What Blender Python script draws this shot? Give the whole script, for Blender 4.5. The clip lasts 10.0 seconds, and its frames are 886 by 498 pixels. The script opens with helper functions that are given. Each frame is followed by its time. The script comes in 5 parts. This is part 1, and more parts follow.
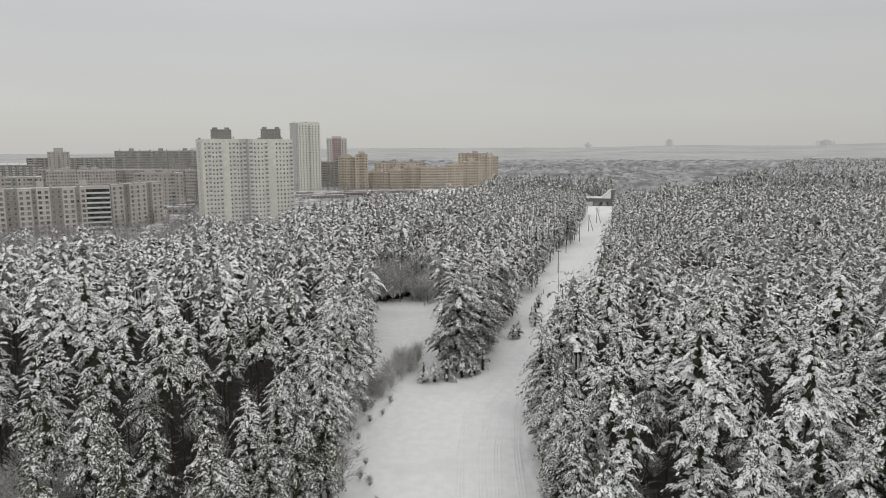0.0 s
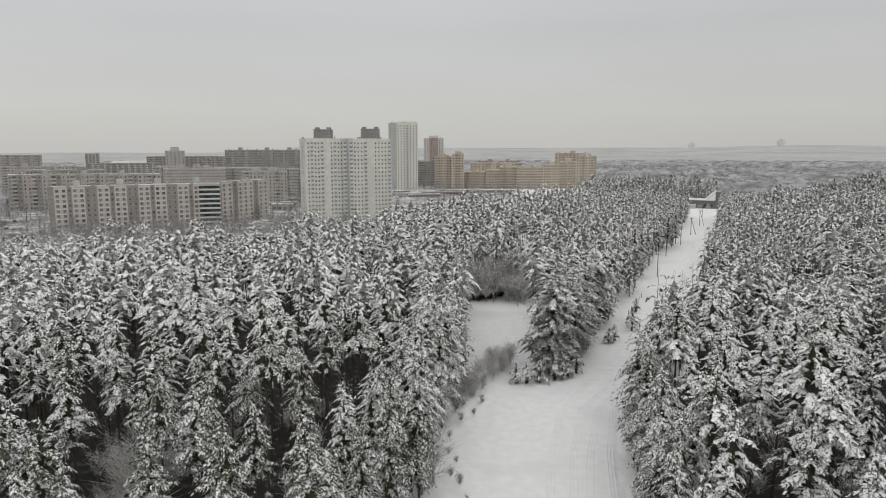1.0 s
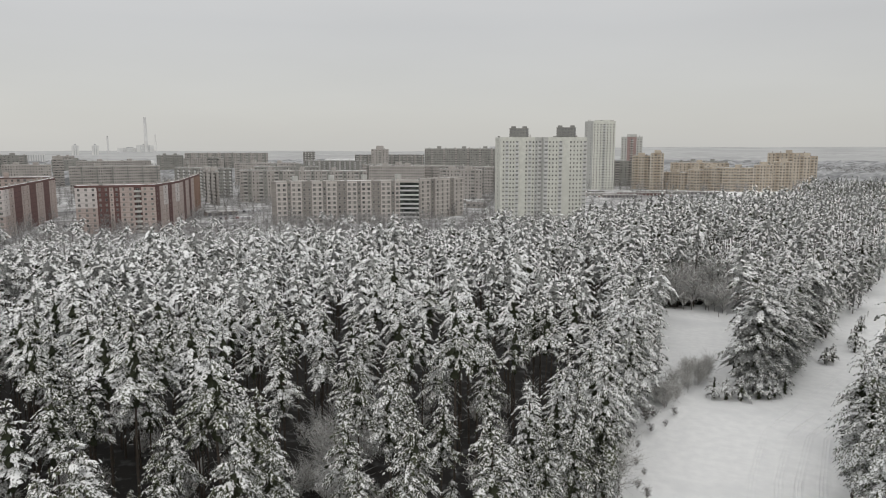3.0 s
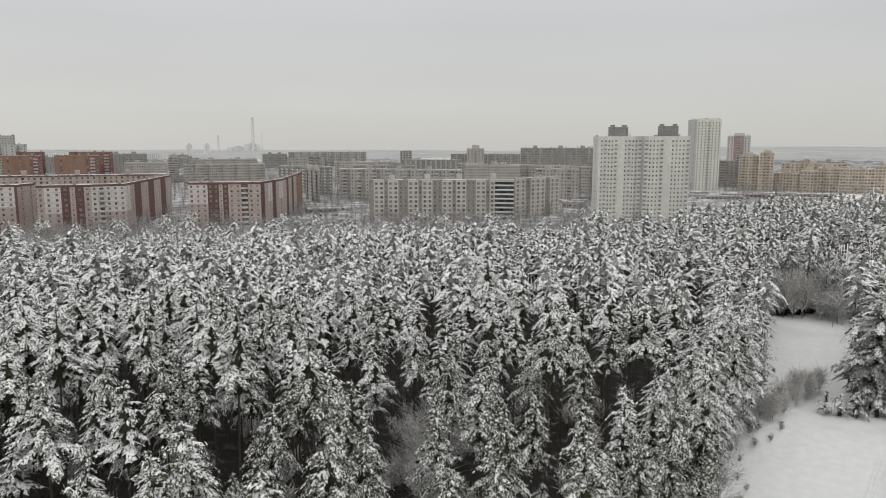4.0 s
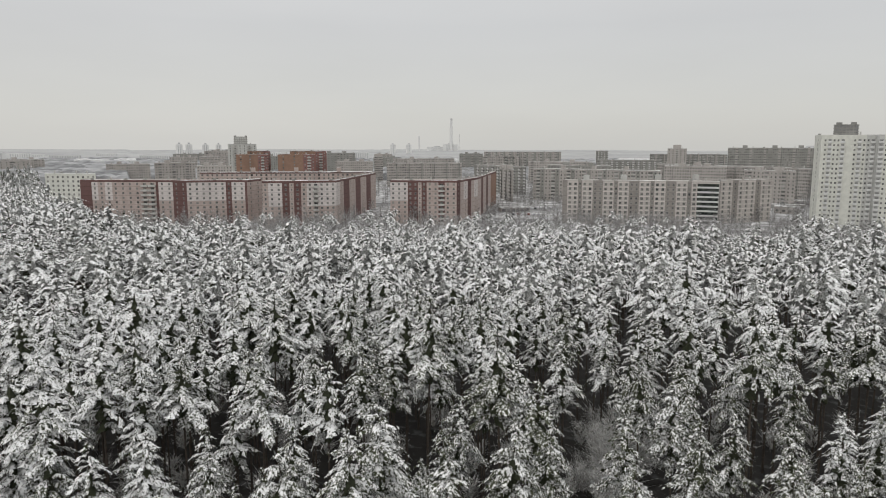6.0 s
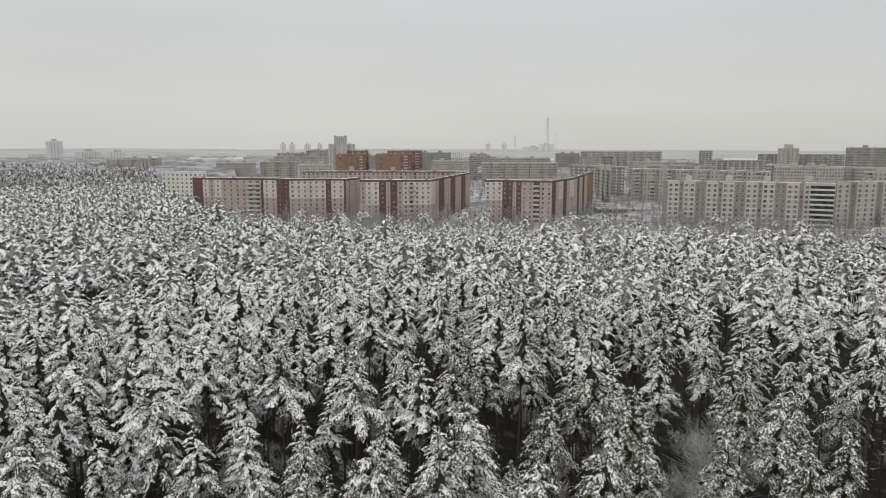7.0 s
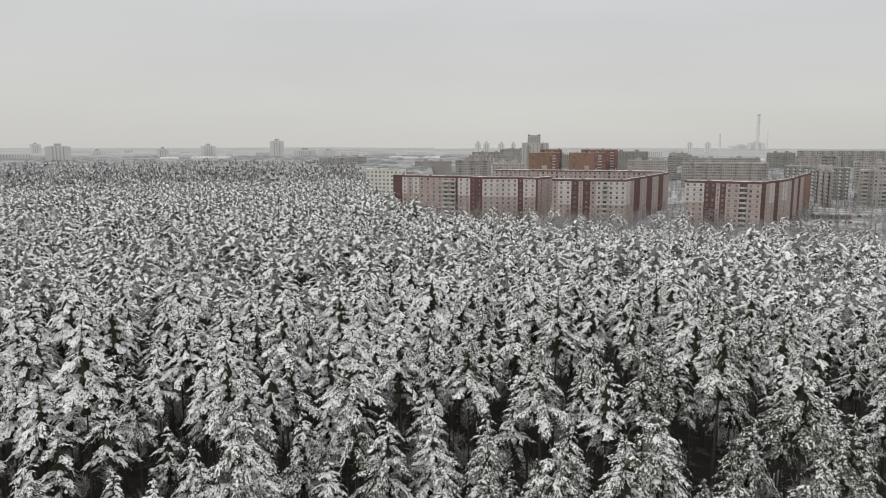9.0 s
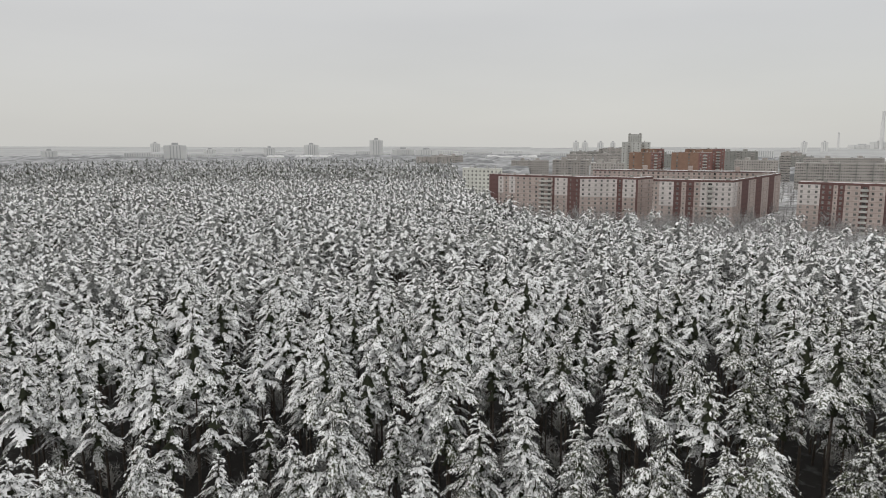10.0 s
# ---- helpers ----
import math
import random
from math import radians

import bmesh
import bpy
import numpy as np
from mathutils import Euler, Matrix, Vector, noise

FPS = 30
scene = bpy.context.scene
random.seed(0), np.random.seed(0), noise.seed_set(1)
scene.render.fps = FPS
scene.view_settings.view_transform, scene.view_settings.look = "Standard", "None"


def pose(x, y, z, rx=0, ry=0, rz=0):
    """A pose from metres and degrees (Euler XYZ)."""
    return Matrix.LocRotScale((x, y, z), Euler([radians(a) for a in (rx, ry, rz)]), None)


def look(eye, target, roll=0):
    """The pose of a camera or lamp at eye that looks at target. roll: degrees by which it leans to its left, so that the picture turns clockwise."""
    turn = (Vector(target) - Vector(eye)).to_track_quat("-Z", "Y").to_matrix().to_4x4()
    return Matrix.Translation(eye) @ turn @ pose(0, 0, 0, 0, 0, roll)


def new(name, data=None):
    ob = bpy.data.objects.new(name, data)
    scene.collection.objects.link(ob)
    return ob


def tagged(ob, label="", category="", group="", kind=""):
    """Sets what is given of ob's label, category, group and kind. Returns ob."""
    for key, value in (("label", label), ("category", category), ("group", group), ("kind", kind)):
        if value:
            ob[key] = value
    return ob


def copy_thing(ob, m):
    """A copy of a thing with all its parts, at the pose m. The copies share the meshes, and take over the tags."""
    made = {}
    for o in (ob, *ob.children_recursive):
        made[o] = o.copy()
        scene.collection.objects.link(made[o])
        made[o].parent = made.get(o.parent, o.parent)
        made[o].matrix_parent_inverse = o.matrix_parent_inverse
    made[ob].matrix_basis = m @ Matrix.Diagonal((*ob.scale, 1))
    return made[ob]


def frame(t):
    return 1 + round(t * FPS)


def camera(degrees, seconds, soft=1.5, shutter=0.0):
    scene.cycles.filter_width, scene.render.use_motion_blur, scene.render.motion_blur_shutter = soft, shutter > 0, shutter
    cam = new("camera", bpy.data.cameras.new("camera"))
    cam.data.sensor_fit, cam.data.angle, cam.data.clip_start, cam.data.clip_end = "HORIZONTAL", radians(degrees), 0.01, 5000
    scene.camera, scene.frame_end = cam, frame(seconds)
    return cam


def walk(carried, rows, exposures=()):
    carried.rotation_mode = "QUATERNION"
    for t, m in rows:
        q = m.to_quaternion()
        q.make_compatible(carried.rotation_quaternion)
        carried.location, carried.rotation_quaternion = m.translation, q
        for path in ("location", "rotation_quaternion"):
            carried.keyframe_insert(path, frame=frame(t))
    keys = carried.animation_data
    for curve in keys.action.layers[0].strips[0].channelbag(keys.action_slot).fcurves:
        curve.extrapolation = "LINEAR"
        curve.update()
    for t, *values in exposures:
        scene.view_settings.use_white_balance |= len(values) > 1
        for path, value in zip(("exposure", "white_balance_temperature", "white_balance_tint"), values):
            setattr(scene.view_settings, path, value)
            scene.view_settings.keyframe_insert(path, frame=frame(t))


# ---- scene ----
EYE = 45.0
cam = camera(64.73, 10.0, soft=1.0)
ROWS = [
    (0.0, 0.00, -0.00, 0.00, -8.25, 0.16, 0.00),
    (0.5, -0.08, 0.10, -0.05, -8.25, 0.12, 3.98),
    (1.0, -0.15, 0.20, -0.09, -8.26, 0.05, 7.79),
    (1.5, -0.23, 0.29, -0.13, -8.29, 0.04, 11.78),
    (2.0, -0.31, 0.37, -0.18, -8.30, 0.01, 15.60),
    (2.5, -0.38, 0.45, -0.22, -8.31, 0.00, 19.58),
    (4.0, -0.62, 0.64, -0.33, -8.39, -0.05, 31.23),
    (4.5, -0.70, 0.69, -0.37, -8.41, -0.05, 35.22),
    (5.0, -0.78, 0.74, -0.40, -8.39, -0.05, 39.04),
    (5.5, -0.86, 0.77, -0.44, -8.39, -0.05, 43.03),
    (7.0, -1.10, 0.85, -0.53, -8.44, -0.05, 54.65),
    (7.5, -1.18, 0.86, -0.56, -8.45, -0.04, 58.63),
    (8.0, -1.26, 0.86, -0.59, -8.49, 0.01, 62.43),
    (8.5, -1.34, 0.86, -0.62, -8.50, 0.02, 66.41),
    (9.0, -1.42, 0.86, -0.65, -8.52, 0.03, 70.23),
    (9.5, -1.50, 0.84, -0.67, -8.55, 0.04, 74.22),
    (10.0, -1.59, 0.82, -0.69, -8.58, 0.02, 78.06),
]
walk(cam, [(t, pose(x, y, EYE + z, 90 + pitch, roll, yaw)) for t, x, y, z, pitch, roll, yaw in ROWS], exposures=((0.0, -0.08), (2.5, -0.06), (5.5, 0.02), (10.0, 0.0)))

# ---- light: overcast winter sky, soft low sun behind the clouds ----
world = bpy.data.worlds.new("overcast_sky")
scene.world = world
world.use_nodes = True
nt = world.node_tree
nt.nodes.clear()
w_out = nt.nodes.new("ShaderNodeOutputWorld")
w_bg = nt.nodes.new("ShaderNodeBackground")
w_tc = nt.nodes.new("ShaderNodeTexCoord")
w_sep = nt.nodes.new("ShaderNodeSeparateXYZ")
w_ramp = nt.nodes.new("ShaderNodeValToRGB")
w_sky = nt.nodes.new("ShaderNodeTexSky")
w_sky.sky_type, w_sky.sun_disc = "NISHITA", False
w_sky.sun_elevation, w_sky.sun_rotation = radians(24), radians(150)
w_noise = nt.nodes.new("ShaderNodeTexNoise")
w_map = nt.nodes.new("ShaderNodeMapping")
w_map.inputs["Scale"].default_value = (1.0, 1.0, 5.0)
w_noise.inputs["Scale"].default_value = 1.6
w_noise.inputs["Detail"].default_value = 4
w_cloud = nt.nodes.new("ShaderNodeMapRange")
w_cloud.inputs["To Min"].default_value, w_cloud.inputs["To Max"].default_value = 0.90, 1.10
w_mul = nt.nodes.new("ShaderNodeMix")
w_mul.data_type, w_mul.blend_type = "RGBA", "MULTIPLY"
w_mul.inputs[0].default_value = 1.0
w_mix = nt.nodes.new("ShaderNodeMix")
w_mix.data_type = "RGBA"
w_mix.inputs[0].default_value = 0.006
cr = w_ramp.color_ramp
cr.elements[0].position, cr.elements[0].color = 0.0, (0.53, 0.525, 0.505, 1)
cr.elements[1].position, cr.elements[1].color = 1.0, (1.36, 1.36, 1.35, 1)
for at_z, col in ((0.05, (0.552, 0.547, 0.528, 1)), (0.16, (0.542, 0.541, 0.540, 1)), (0.40, (0.76, 0.76, 0.755, 1))):
    e = cr.elements.new(at_z)
    e.color = col
nt.links.new(w_tc.outputs["Generated"], w_sep.inputs[0])
nt.links.new(w_tc.outputs["Generated"], w_map.inputs[0])
nt.links.new(w_map.outputs[0], w_noise.inputs["Vector"])
nt.links.new(w_sep.outputs[2], w_ramp.inputs[0])
nt.links.new(w_noise.outputs[0], w_cloud.inputs[0])
nt.links.new(w_ramp.outputs[0], w_mul.inputs[6])
nt.links.new(w_cloud.outputs[0], w_mul.inputs[7])
w_dot = nt.nodes.new("ShaderNodeVectorMath")
w_dot.operation = "DOT_PRODUCT"
w_dot.inputs[1].default_value = (-0.985, -0.17, 0.0)
w_side = nt.nodes.new("ShaderNodeMapRange")
w_side.inputs["From Min"].default_value, w_side.inputs["From Max"].default_value = -0.65, 1.0
w_side.inputs["To Min"].default_value, w_side.inputs["To Max"].default_value = 0.965, 1.09
w_glow = nt.nodes.new("ShaderNodeMix")
w_glow.data_type, w_glow.blend_type = "RGBA", "MULTIPLY"
w_glow.inputs[0].default_value = 1.0
nt.links.new(w_tc.outputs["Generated"], w_dot.inputs[0])
nt.links.new(w_dot.outputs["Value"], w_side.inputs[0])
nt.links.new(w_mul.outputs[2], w_glow.inputs[6])
nt.links.new(w_side.outputs[0], w_glow.inputs[7])
nt.links.new(w_glow.outputs[2], w_mix.inputs[6])
nt.links.new(w_sky.outputs[0], w_mix.inputs[7])
nt.links.new(w_mix.outputs[2], w_bg.inputs[0])
nt.links.new(w_bg.outputs[0], w_out.inputs[0])
w_bg.inputs[1].default_value = 1.0

sun = new("sun", bpy.data.lights.new("sun", "SUN"))
sun.data.energy, sun.data.angle, sun.data.color = 0.5, radians(40), (1.0, 0.97, 0.92)
sun.matrix_world = look((0, 0, 100), (-0.4, 0.75, 100 - 0.5))


# ---- materials ----
def mat(name, base, second=None, scale=1.0, rough=0.8, bump=0.0, bump_scale=None, amount=0.5, spot=None, spot_scale=None, rand=0.0, low=0.35, high=0.65, metal=0.0):
    """A surface of two tones broken up at two scales, with fine relief. spot: a third tone in stains. rand: spread of brightness from piece to piece."""
    m = bpy.data.materials.new(name)
    m.use_nodes = True
    t = m.node_tree
    p = t.nodes["Principled BSDF"]
    p.inputs["Roughness"].default_value = rough
    p.inputs["Metallic"].default_value = metal
    p.inputs["Specular IOR Level"].default_value = 0.3
    co = t.nodes.new("ShaderNodeNewGeometry")
    n1 = t.nodes.new("ShaderNodeTexNoise")
    n1.inputs["Scale"].default_value, n1.inputs["Detail"].default_value = scale, 5
    t.links.new(co.outputs["Position"], n1.inputs["Vector"])
    r1 = t.nodes.new("ShaderNodeMapRange")
    r1.inputs["From Min"].default_value, r1.inputs["From Max"].default_value = low, high
    r1.inputs["To Max"].default_value = amount * 2 if second else 0
    t.links.new(n1.outputs[0], r1.inputs[0])
    mx = t.nodes.new("ShaderNodeMix")
    mx.data_type = "RGBA"
    mx.inputs[6].default_value = (*base, 1)
    mx.inputs[7].default_value = (*(second or base), 1)
    t.links.new(r1.outputs[0], mx.inputs[0])
    last = mx.outputs[2]
    if spot:
        n2 = t.nodes.new("ShaderNodeTexNoise")
        n2.inputs["Scale"].default_value, n2.inputs["Detail"].default_value = spot_scale or scale * 0.13, 6
        t.links.new(co.outputs["Position"], n2.inputs["Vector"])
        r2 = t.nodes.new("ShaderNodeMapRange")
        r2.inputs["From Min"].default_value, r2.inputs["From Max"].default_value = 0.52, 0.68
        t.links.new(n2.outputs[0], r2.inputs[0])
        m2 = t.nodes.new("ShaderNodeMix")
        m2.data_type = "RGBA"
        m2.inputs[7].default_value = (*spot, 1)
        t.links.new(r2.outputs[0], m2.inputs[0])
        t.links.new(last, m2.inputs[6])
        last = m2.outputs[2]
    if rand:
        oi = t.nodes.new("ShaderNodeNewGeometry")
        r3 = t.nodes.new("ShaderNodeMapRange")
        r3.inputs["To Min"].default_value, r3.inputs["To Max"].default_value = 1 - rand, 1 + rand
        t.links.new(oi.outputs["Random Per Island"], r3.inputs[0])
        m3 = t.nodes.new("ShaderNodeMix")
        m3.data_type, m3.blend_type = "RGBA", "MULTIPLY"
        m3.inputs[0].default_value = 1
        t.links.new(last, m3.inputs[6])
        t.links.new(r3.outputs[0], m3.inputs[7])
        last = m3.outputs[2]
    t.links.new(last, p.inputs["Base Color"])
    if bump:
        n4 = t.nodes.new("ShaderNodeTexNoise")
        n4.inputs["Scale"].default_value, n4.inputs["Detail"].default_value = bump_scale or scale * 4, 4
        t.links.new(co.outputs["Position"], n4.inputs["Vector"])
        b = t.nodes.new("ShaderNodeBump")
        b.inputs["Strength"].default_value, b.inputs["Distance"].default_value = min(1.0, bump * 8), bump
        t.links.new(n4.outputs[0], b.inputs["Height"])
        t.links.new(b.outputs[0], p.inputs["Normal"])
    return m


SNOW = mat("packed_snow", (0.67, 0.67, 0.67), (0.73, 0.73, 0.725), 0.6, 0.85, 0.05, 1.3, spot=(0.61, 0.612, 0.615), spot_scale=0.05)


def tuft_material():
    """Snow lying on the upper side of a tuft of needles, which show through in flecks and below."""
    m = mat("snow_on_pine_tufts", (0.036, 0.042, 0.022), (0.062, 0.066, 0.036), 5.0, 0.85, 0.05, 9.0)
    t = m.node_tree
    p = t.nodes["Principled BSDF"]
    dark = p.inputs["Base Color"].links[0].from_socket
    g = t.nodes.new("ShaderNodeNewGeometry")
    sep = t.nodes.new("ShaderNodeSeparateXYZ")
    t.links.new(g.outputs["Normal"], sep.inputs[0])
    n = t.nodes.new("ShaderNodeTexNoise")
    n.inputs["Scale"].default_value, n.inputs["Detail"].default_value, n.inputs["Roughness"].default_value = 3.6, 5, 0.7
    drawn = t.nodes.new("ShaderNodeVectorMath")
    drawn.operation = "MULTIPLY"
    drawn.inputs[1].default_value = (1.3, 1.3, 0.7)
    t.links.new(g.outputs["Position"], drawn.inputs[0])
    t.links.new(drawn.outputs[0], n.inputs["Vector"])
    k = t.nodes.new("ShaderNodeMath")
    k.operation = "MULTIPLY_ADD"
    k.inputs[1].default_value, k.inputs[2].default_value = FLECKS, -0.5 * FLECKS
    t.links.new(n.outputs[0], k.inputs[0])
    sm = t.nodes.new("ShaderNodeMath")
    sm.operation = "ADD"
    t.links.new(sep.outputs[2], sm.inputs[0])
    t.links.new(k.outputs[0], sm.inputs[1])
    n2 = t.nodes.new("ShaderNodeTexNoise")
    n2.inputs["Scale"].default_value, n2.inputs["Detail"].default_value = 0.16, 2
    t.links.new(g.outputs["Position"], n2.inputs["Vector"])
    k2 = t.nodes.new("ShaderNodeMath")
    k2.operation = "MULTIPLY_ADD"
    k2.inputs[1].default_value, k2.inputs[2].default_value = PATCHES, -0.5 * PATCHES
    t.links.new(n2.outputs[0], k2.inputs[0])
    sm2 = t.nodes.new("ShaderNodeMath")
    sm2.operation = "ADD"
    t.links.new(sm.outputs[0], sm2.inputs[0])
    t.links.new(k2.outputs[0], sm2.inputs[1])
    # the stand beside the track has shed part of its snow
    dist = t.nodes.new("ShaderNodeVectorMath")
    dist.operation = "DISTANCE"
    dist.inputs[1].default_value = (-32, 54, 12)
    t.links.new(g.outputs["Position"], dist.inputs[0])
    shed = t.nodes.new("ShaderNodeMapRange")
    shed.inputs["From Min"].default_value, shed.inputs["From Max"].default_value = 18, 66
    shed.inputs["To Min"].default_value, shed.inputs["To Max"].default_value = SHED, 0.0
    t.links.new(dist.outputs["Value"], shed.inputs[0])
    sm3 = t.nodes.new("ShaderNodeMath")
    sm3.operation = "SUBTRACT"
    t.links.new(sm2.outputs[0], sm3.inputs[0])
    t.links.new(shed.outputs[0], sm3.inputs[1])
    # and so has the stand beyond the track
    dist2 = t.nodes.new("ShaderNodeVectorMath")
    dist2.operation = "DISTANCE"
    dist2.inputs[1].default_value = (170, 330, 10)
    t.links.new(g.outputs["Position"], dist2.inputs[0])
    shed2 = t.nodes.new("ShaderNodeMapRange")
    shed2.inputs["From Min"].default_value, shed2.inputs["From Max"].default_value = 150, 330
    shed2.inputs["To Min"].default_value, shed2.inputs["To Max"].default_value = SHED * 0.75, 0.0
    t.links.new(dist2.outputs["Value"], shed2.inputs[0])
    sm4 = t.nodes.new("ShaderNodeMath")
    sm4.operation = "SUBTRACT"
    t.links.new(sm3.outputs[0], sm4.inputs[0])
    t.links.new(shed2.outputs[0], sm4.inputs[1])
    sm = sm4
    r = t.nodes.new("ShaderNodeMapRange")
    r.inputs["From Min"].default_value, r.inputs["From Max"].default_value = SNOW_LINE, SNOW_LINE + SNOW_EDGE
    t.links.new(sm.outputs[0], r.inputs[0])
    mx = t.nodes.new("ShaderNodeMix")
    mx.data_type = "RGBA"
    t.links.new(r.outputs[0], mx.inputs[0])
    t.links.new(dark, mx.inputs[6])
    mx.inputs[7].default_value = (0.80, 0.80, 0.80, 1)
    t.links.new(mx.outputs[2], p.inputs["Base Color"])
    return m


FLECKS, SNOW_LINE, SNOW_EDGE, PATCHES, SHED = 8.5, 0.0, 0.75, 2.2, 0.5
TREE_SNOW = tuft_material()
NEEDLES = mat("frosted_pine_needles", (0.026, 0.031, 0.017), (0.55, 0.55, 0.55), 6.0, 0.85, 0, amount=0.5, low=0.37, high=0.70, rand=0.35)
INNER_NEEDLES = mat("sheltered_pine_needles", (0.026, 0.031, 0.017), (0.045, 0.05, 0.028), 4.0, 0.85, 0.03, 12.0)
BARK = mat("pine_bark", (0.055, 0.048, 0.042), (0.085, 0.066, 0.052), 3.0, 0.95, 0.03, 12.0)
# Litter and thin snow, taken near black so shade between trunks is painted in.
FLOOR = mat("shaded_wood_floor", (0.024, 0.022, 0.02), (0.11, 0.11, 0.11), 0.5, 0.95, 0.05, 3.0, amount=0.5, low=0.54, high=0.8)
TWIGS = mat("snowy_twigs", (0.125, 0.112, 0.10), (0.55, 0.55, 0.55), 3.0, 0.9, 0, amount=0.5, low=0.48, high=0.66, rand=0.3)
BELT_TWIGS = mat("bare_twigs", (0.155, 0.146, 0.14), (0.55, 0.55, 0.55), 2.0, 0.9, 0, amount=0.5, low=0.45, high=0.66, rand=0.3)
PALE_TWIGS = mat("frosted_fine_twigs", (0.29, 0.27, 0.245), (0.62, 0.62, 0.61), 3.0, 0.9, 0, amount=0.5, low=0.36, high=0.58, rand=0.3)
YARD = mat("trodden_snow", (0.25, 0.245, 0.24), (0.66, 0.66, 0.66), 0.09, 0.95, 0.05, 1.5, amount=0.5, low=0.45, high=0.71, spot=(0.12, 0.12, 0.12), spot_scale=0.02)
ROOF_SNOW = mat("roof_snow", (0.72, 0.72, 0.72), (0.27, 0.26, 0.25), 0.14, 0.9, 0.05, 0.8)
GLASS = mat("window_glass", (0.03, 0.033, 0.035), (0.20, 0.195, 0.18), 0.33, 0.12, rand=0.5)
# Panes of far houses: curtains, plus distance haze painted in as paler glass.
HAZED_PANES = mat("hazed_curtained_glass", (0.10, 0.10, 0.10), (0.27, 0.265, 0.25), 0.21, 0.15, rand=0.5)
PALE_GLAZING = mat("pale_balcony_glazing", (0.26, 0.265, 0.26), (0.38, 0.38, 0.37), 0.4, 0.2, rand=0.3)
DARK_GLAZING = mat("dark_balcony_glazing", (0.02, 0.024, 0.022), (0.10, 0.11, 0.10), 0.5, 0.15, rand=0.4)
FRAME = mat("window_frame_paint", (0.36, 0.35, 0.34), (0.24, 0.235, 0.23), 0.4, 0.6)
RAIL = mat("balcony_panel", (0.50, 0.49, 0.46), (0.36, 0.35, 0.33), 0.3, 0.8)
WHITE_RAIL = mat("white_balcony_panel", (0.62, 0.62, 0.61), (0.52, 0.52, 0.505), 0.3, 0.8)
DARK_METAL = mat("dark_metal", (0.10, 0.10, 0.11), (0.18, 0.17, 0.17), 1.0, 0.6)
LOUVRE = mat("grey_roof_louvre", (0.19, 0.19, 0.188), (0.26, 0.26, 0.255), 0.8, 0.7, 0.01, 4.0)
WOOD = mat("weathered_wood", (0.16, 0.13, 0.11), (0.24, 0.21, 0.19), 4.0, 0.9, 0.01, 20)


def wall_paint(name, base, dirt=0.78, joint=0.0, seam=0.66):
    """Weathered facade paint; joint: height of the storeys, whose panel seams show as thin dark lines."""
    m = mat(name, base, tuple(c * 0.86 for c in base), 0.45, 0.88, 0.01, 3.0, spot=tuple(c * dirt for c in base), spot_scale=0.07)
    if joint:
        t = m.node_tree
        p = t.nodes["Principled BSDF"]
        last = p.inputs["Base Color"].links[0].from_socket
        g = t.nodes.new("ShaderNodeNewGeometry")
        sep = t.nodes.new("ShaderNodeSeparateXYZ")
        t.links.new(g.outputs["Position"], sep.inputs[0])
        chain = sep.outputs[2]
        for op, val in (("SUBTRACT", 0.3), ("DIVIDE", joint), ("FRACT", 0), ("LESS_THAN", 0.085)):
            k = t.nodes.new("ShaderNodeMath")
            k.operation = op
            k.inputs[1].default_value = val
            t.links.new(chain, k.inputs[0])
            chain = k.outputs[0]
        mx = t.nodes.new("ShaderNodeMix")
        mx.data_type = "RGBA"
        t.links.new(chain, mx.inputs[0])
        t.links.new(last, mx.inputs[6])
        mx.inputs[7].default_value = (*(c * seam for c in base), 1)
        t.links.new(mx.outputs[2], p.inputs["Base Color"])
    return m


GREY = wall_paint("grey_panel", (0.485, 0.450, 0.422), joint=2.62, seam=1.3)
GREY_DARK = wall_paint("brown_grey_panel", (0.30, 0.278, 0.258), joint=2.62)
GREY_FAR = wall_paint("pale_grey_concrete", (0.415, 0.388, 0.364))
GREY_FAR2 = wall_paint("grey_concrete", (0.300, 0.296, 0.276))
WHITE = wall_paint("white_render", (0.624, 0.625, 0.571), 0.86)
WHITE_COOL = wall_paint("grey_white_render", (0.499, 0.499, 0.476), 0.88)
ORANGE = wall_paint("ochre_brick", (0.51, 0.447, 0.37))
ORANGE_RED = wall_paint("red_ochre_brick", (0.44, 0.368, 0.29))
PINK = wall_paint("pale_pink_panel", (0.440, 0.369, 0.338), joint=2.62)
PINK_LIGHT = wall_paint("white_pink_panel", (0.59, 0.545, 0.525), joint=2.62)
DARK_RED = wall_paint("dark_red_panel", (0.150, 0.086, 0.080), joint=2.62)
RED = wall_paint("faded_red_render", (0.25, 0.135, 0.122))
BROWN = wall_paint("ochre_brown_panel", (0.27, 0.172, 0.128))
FADED_RED = wall_paint("pale_red_render", (0.355, 0.262, 0.25))
HALL_GREY = wall_paint("dark_grey_cladding", (0.15, 0.15, 0.155))
# Pale tones of the far town: distance haze is painted into both colours.
HAZE_WALL = mat("hazed_distant_concrete", (0.68, 0.68, 0.67), (0.60, 0.60, 0.595), 0.03, 0.9)
HAZE_BAND = mat("hazed_distant_glazing", (0.44, 0.445, 0.45), (0.38, 0.385, 0.39), 0.05, 0.8)


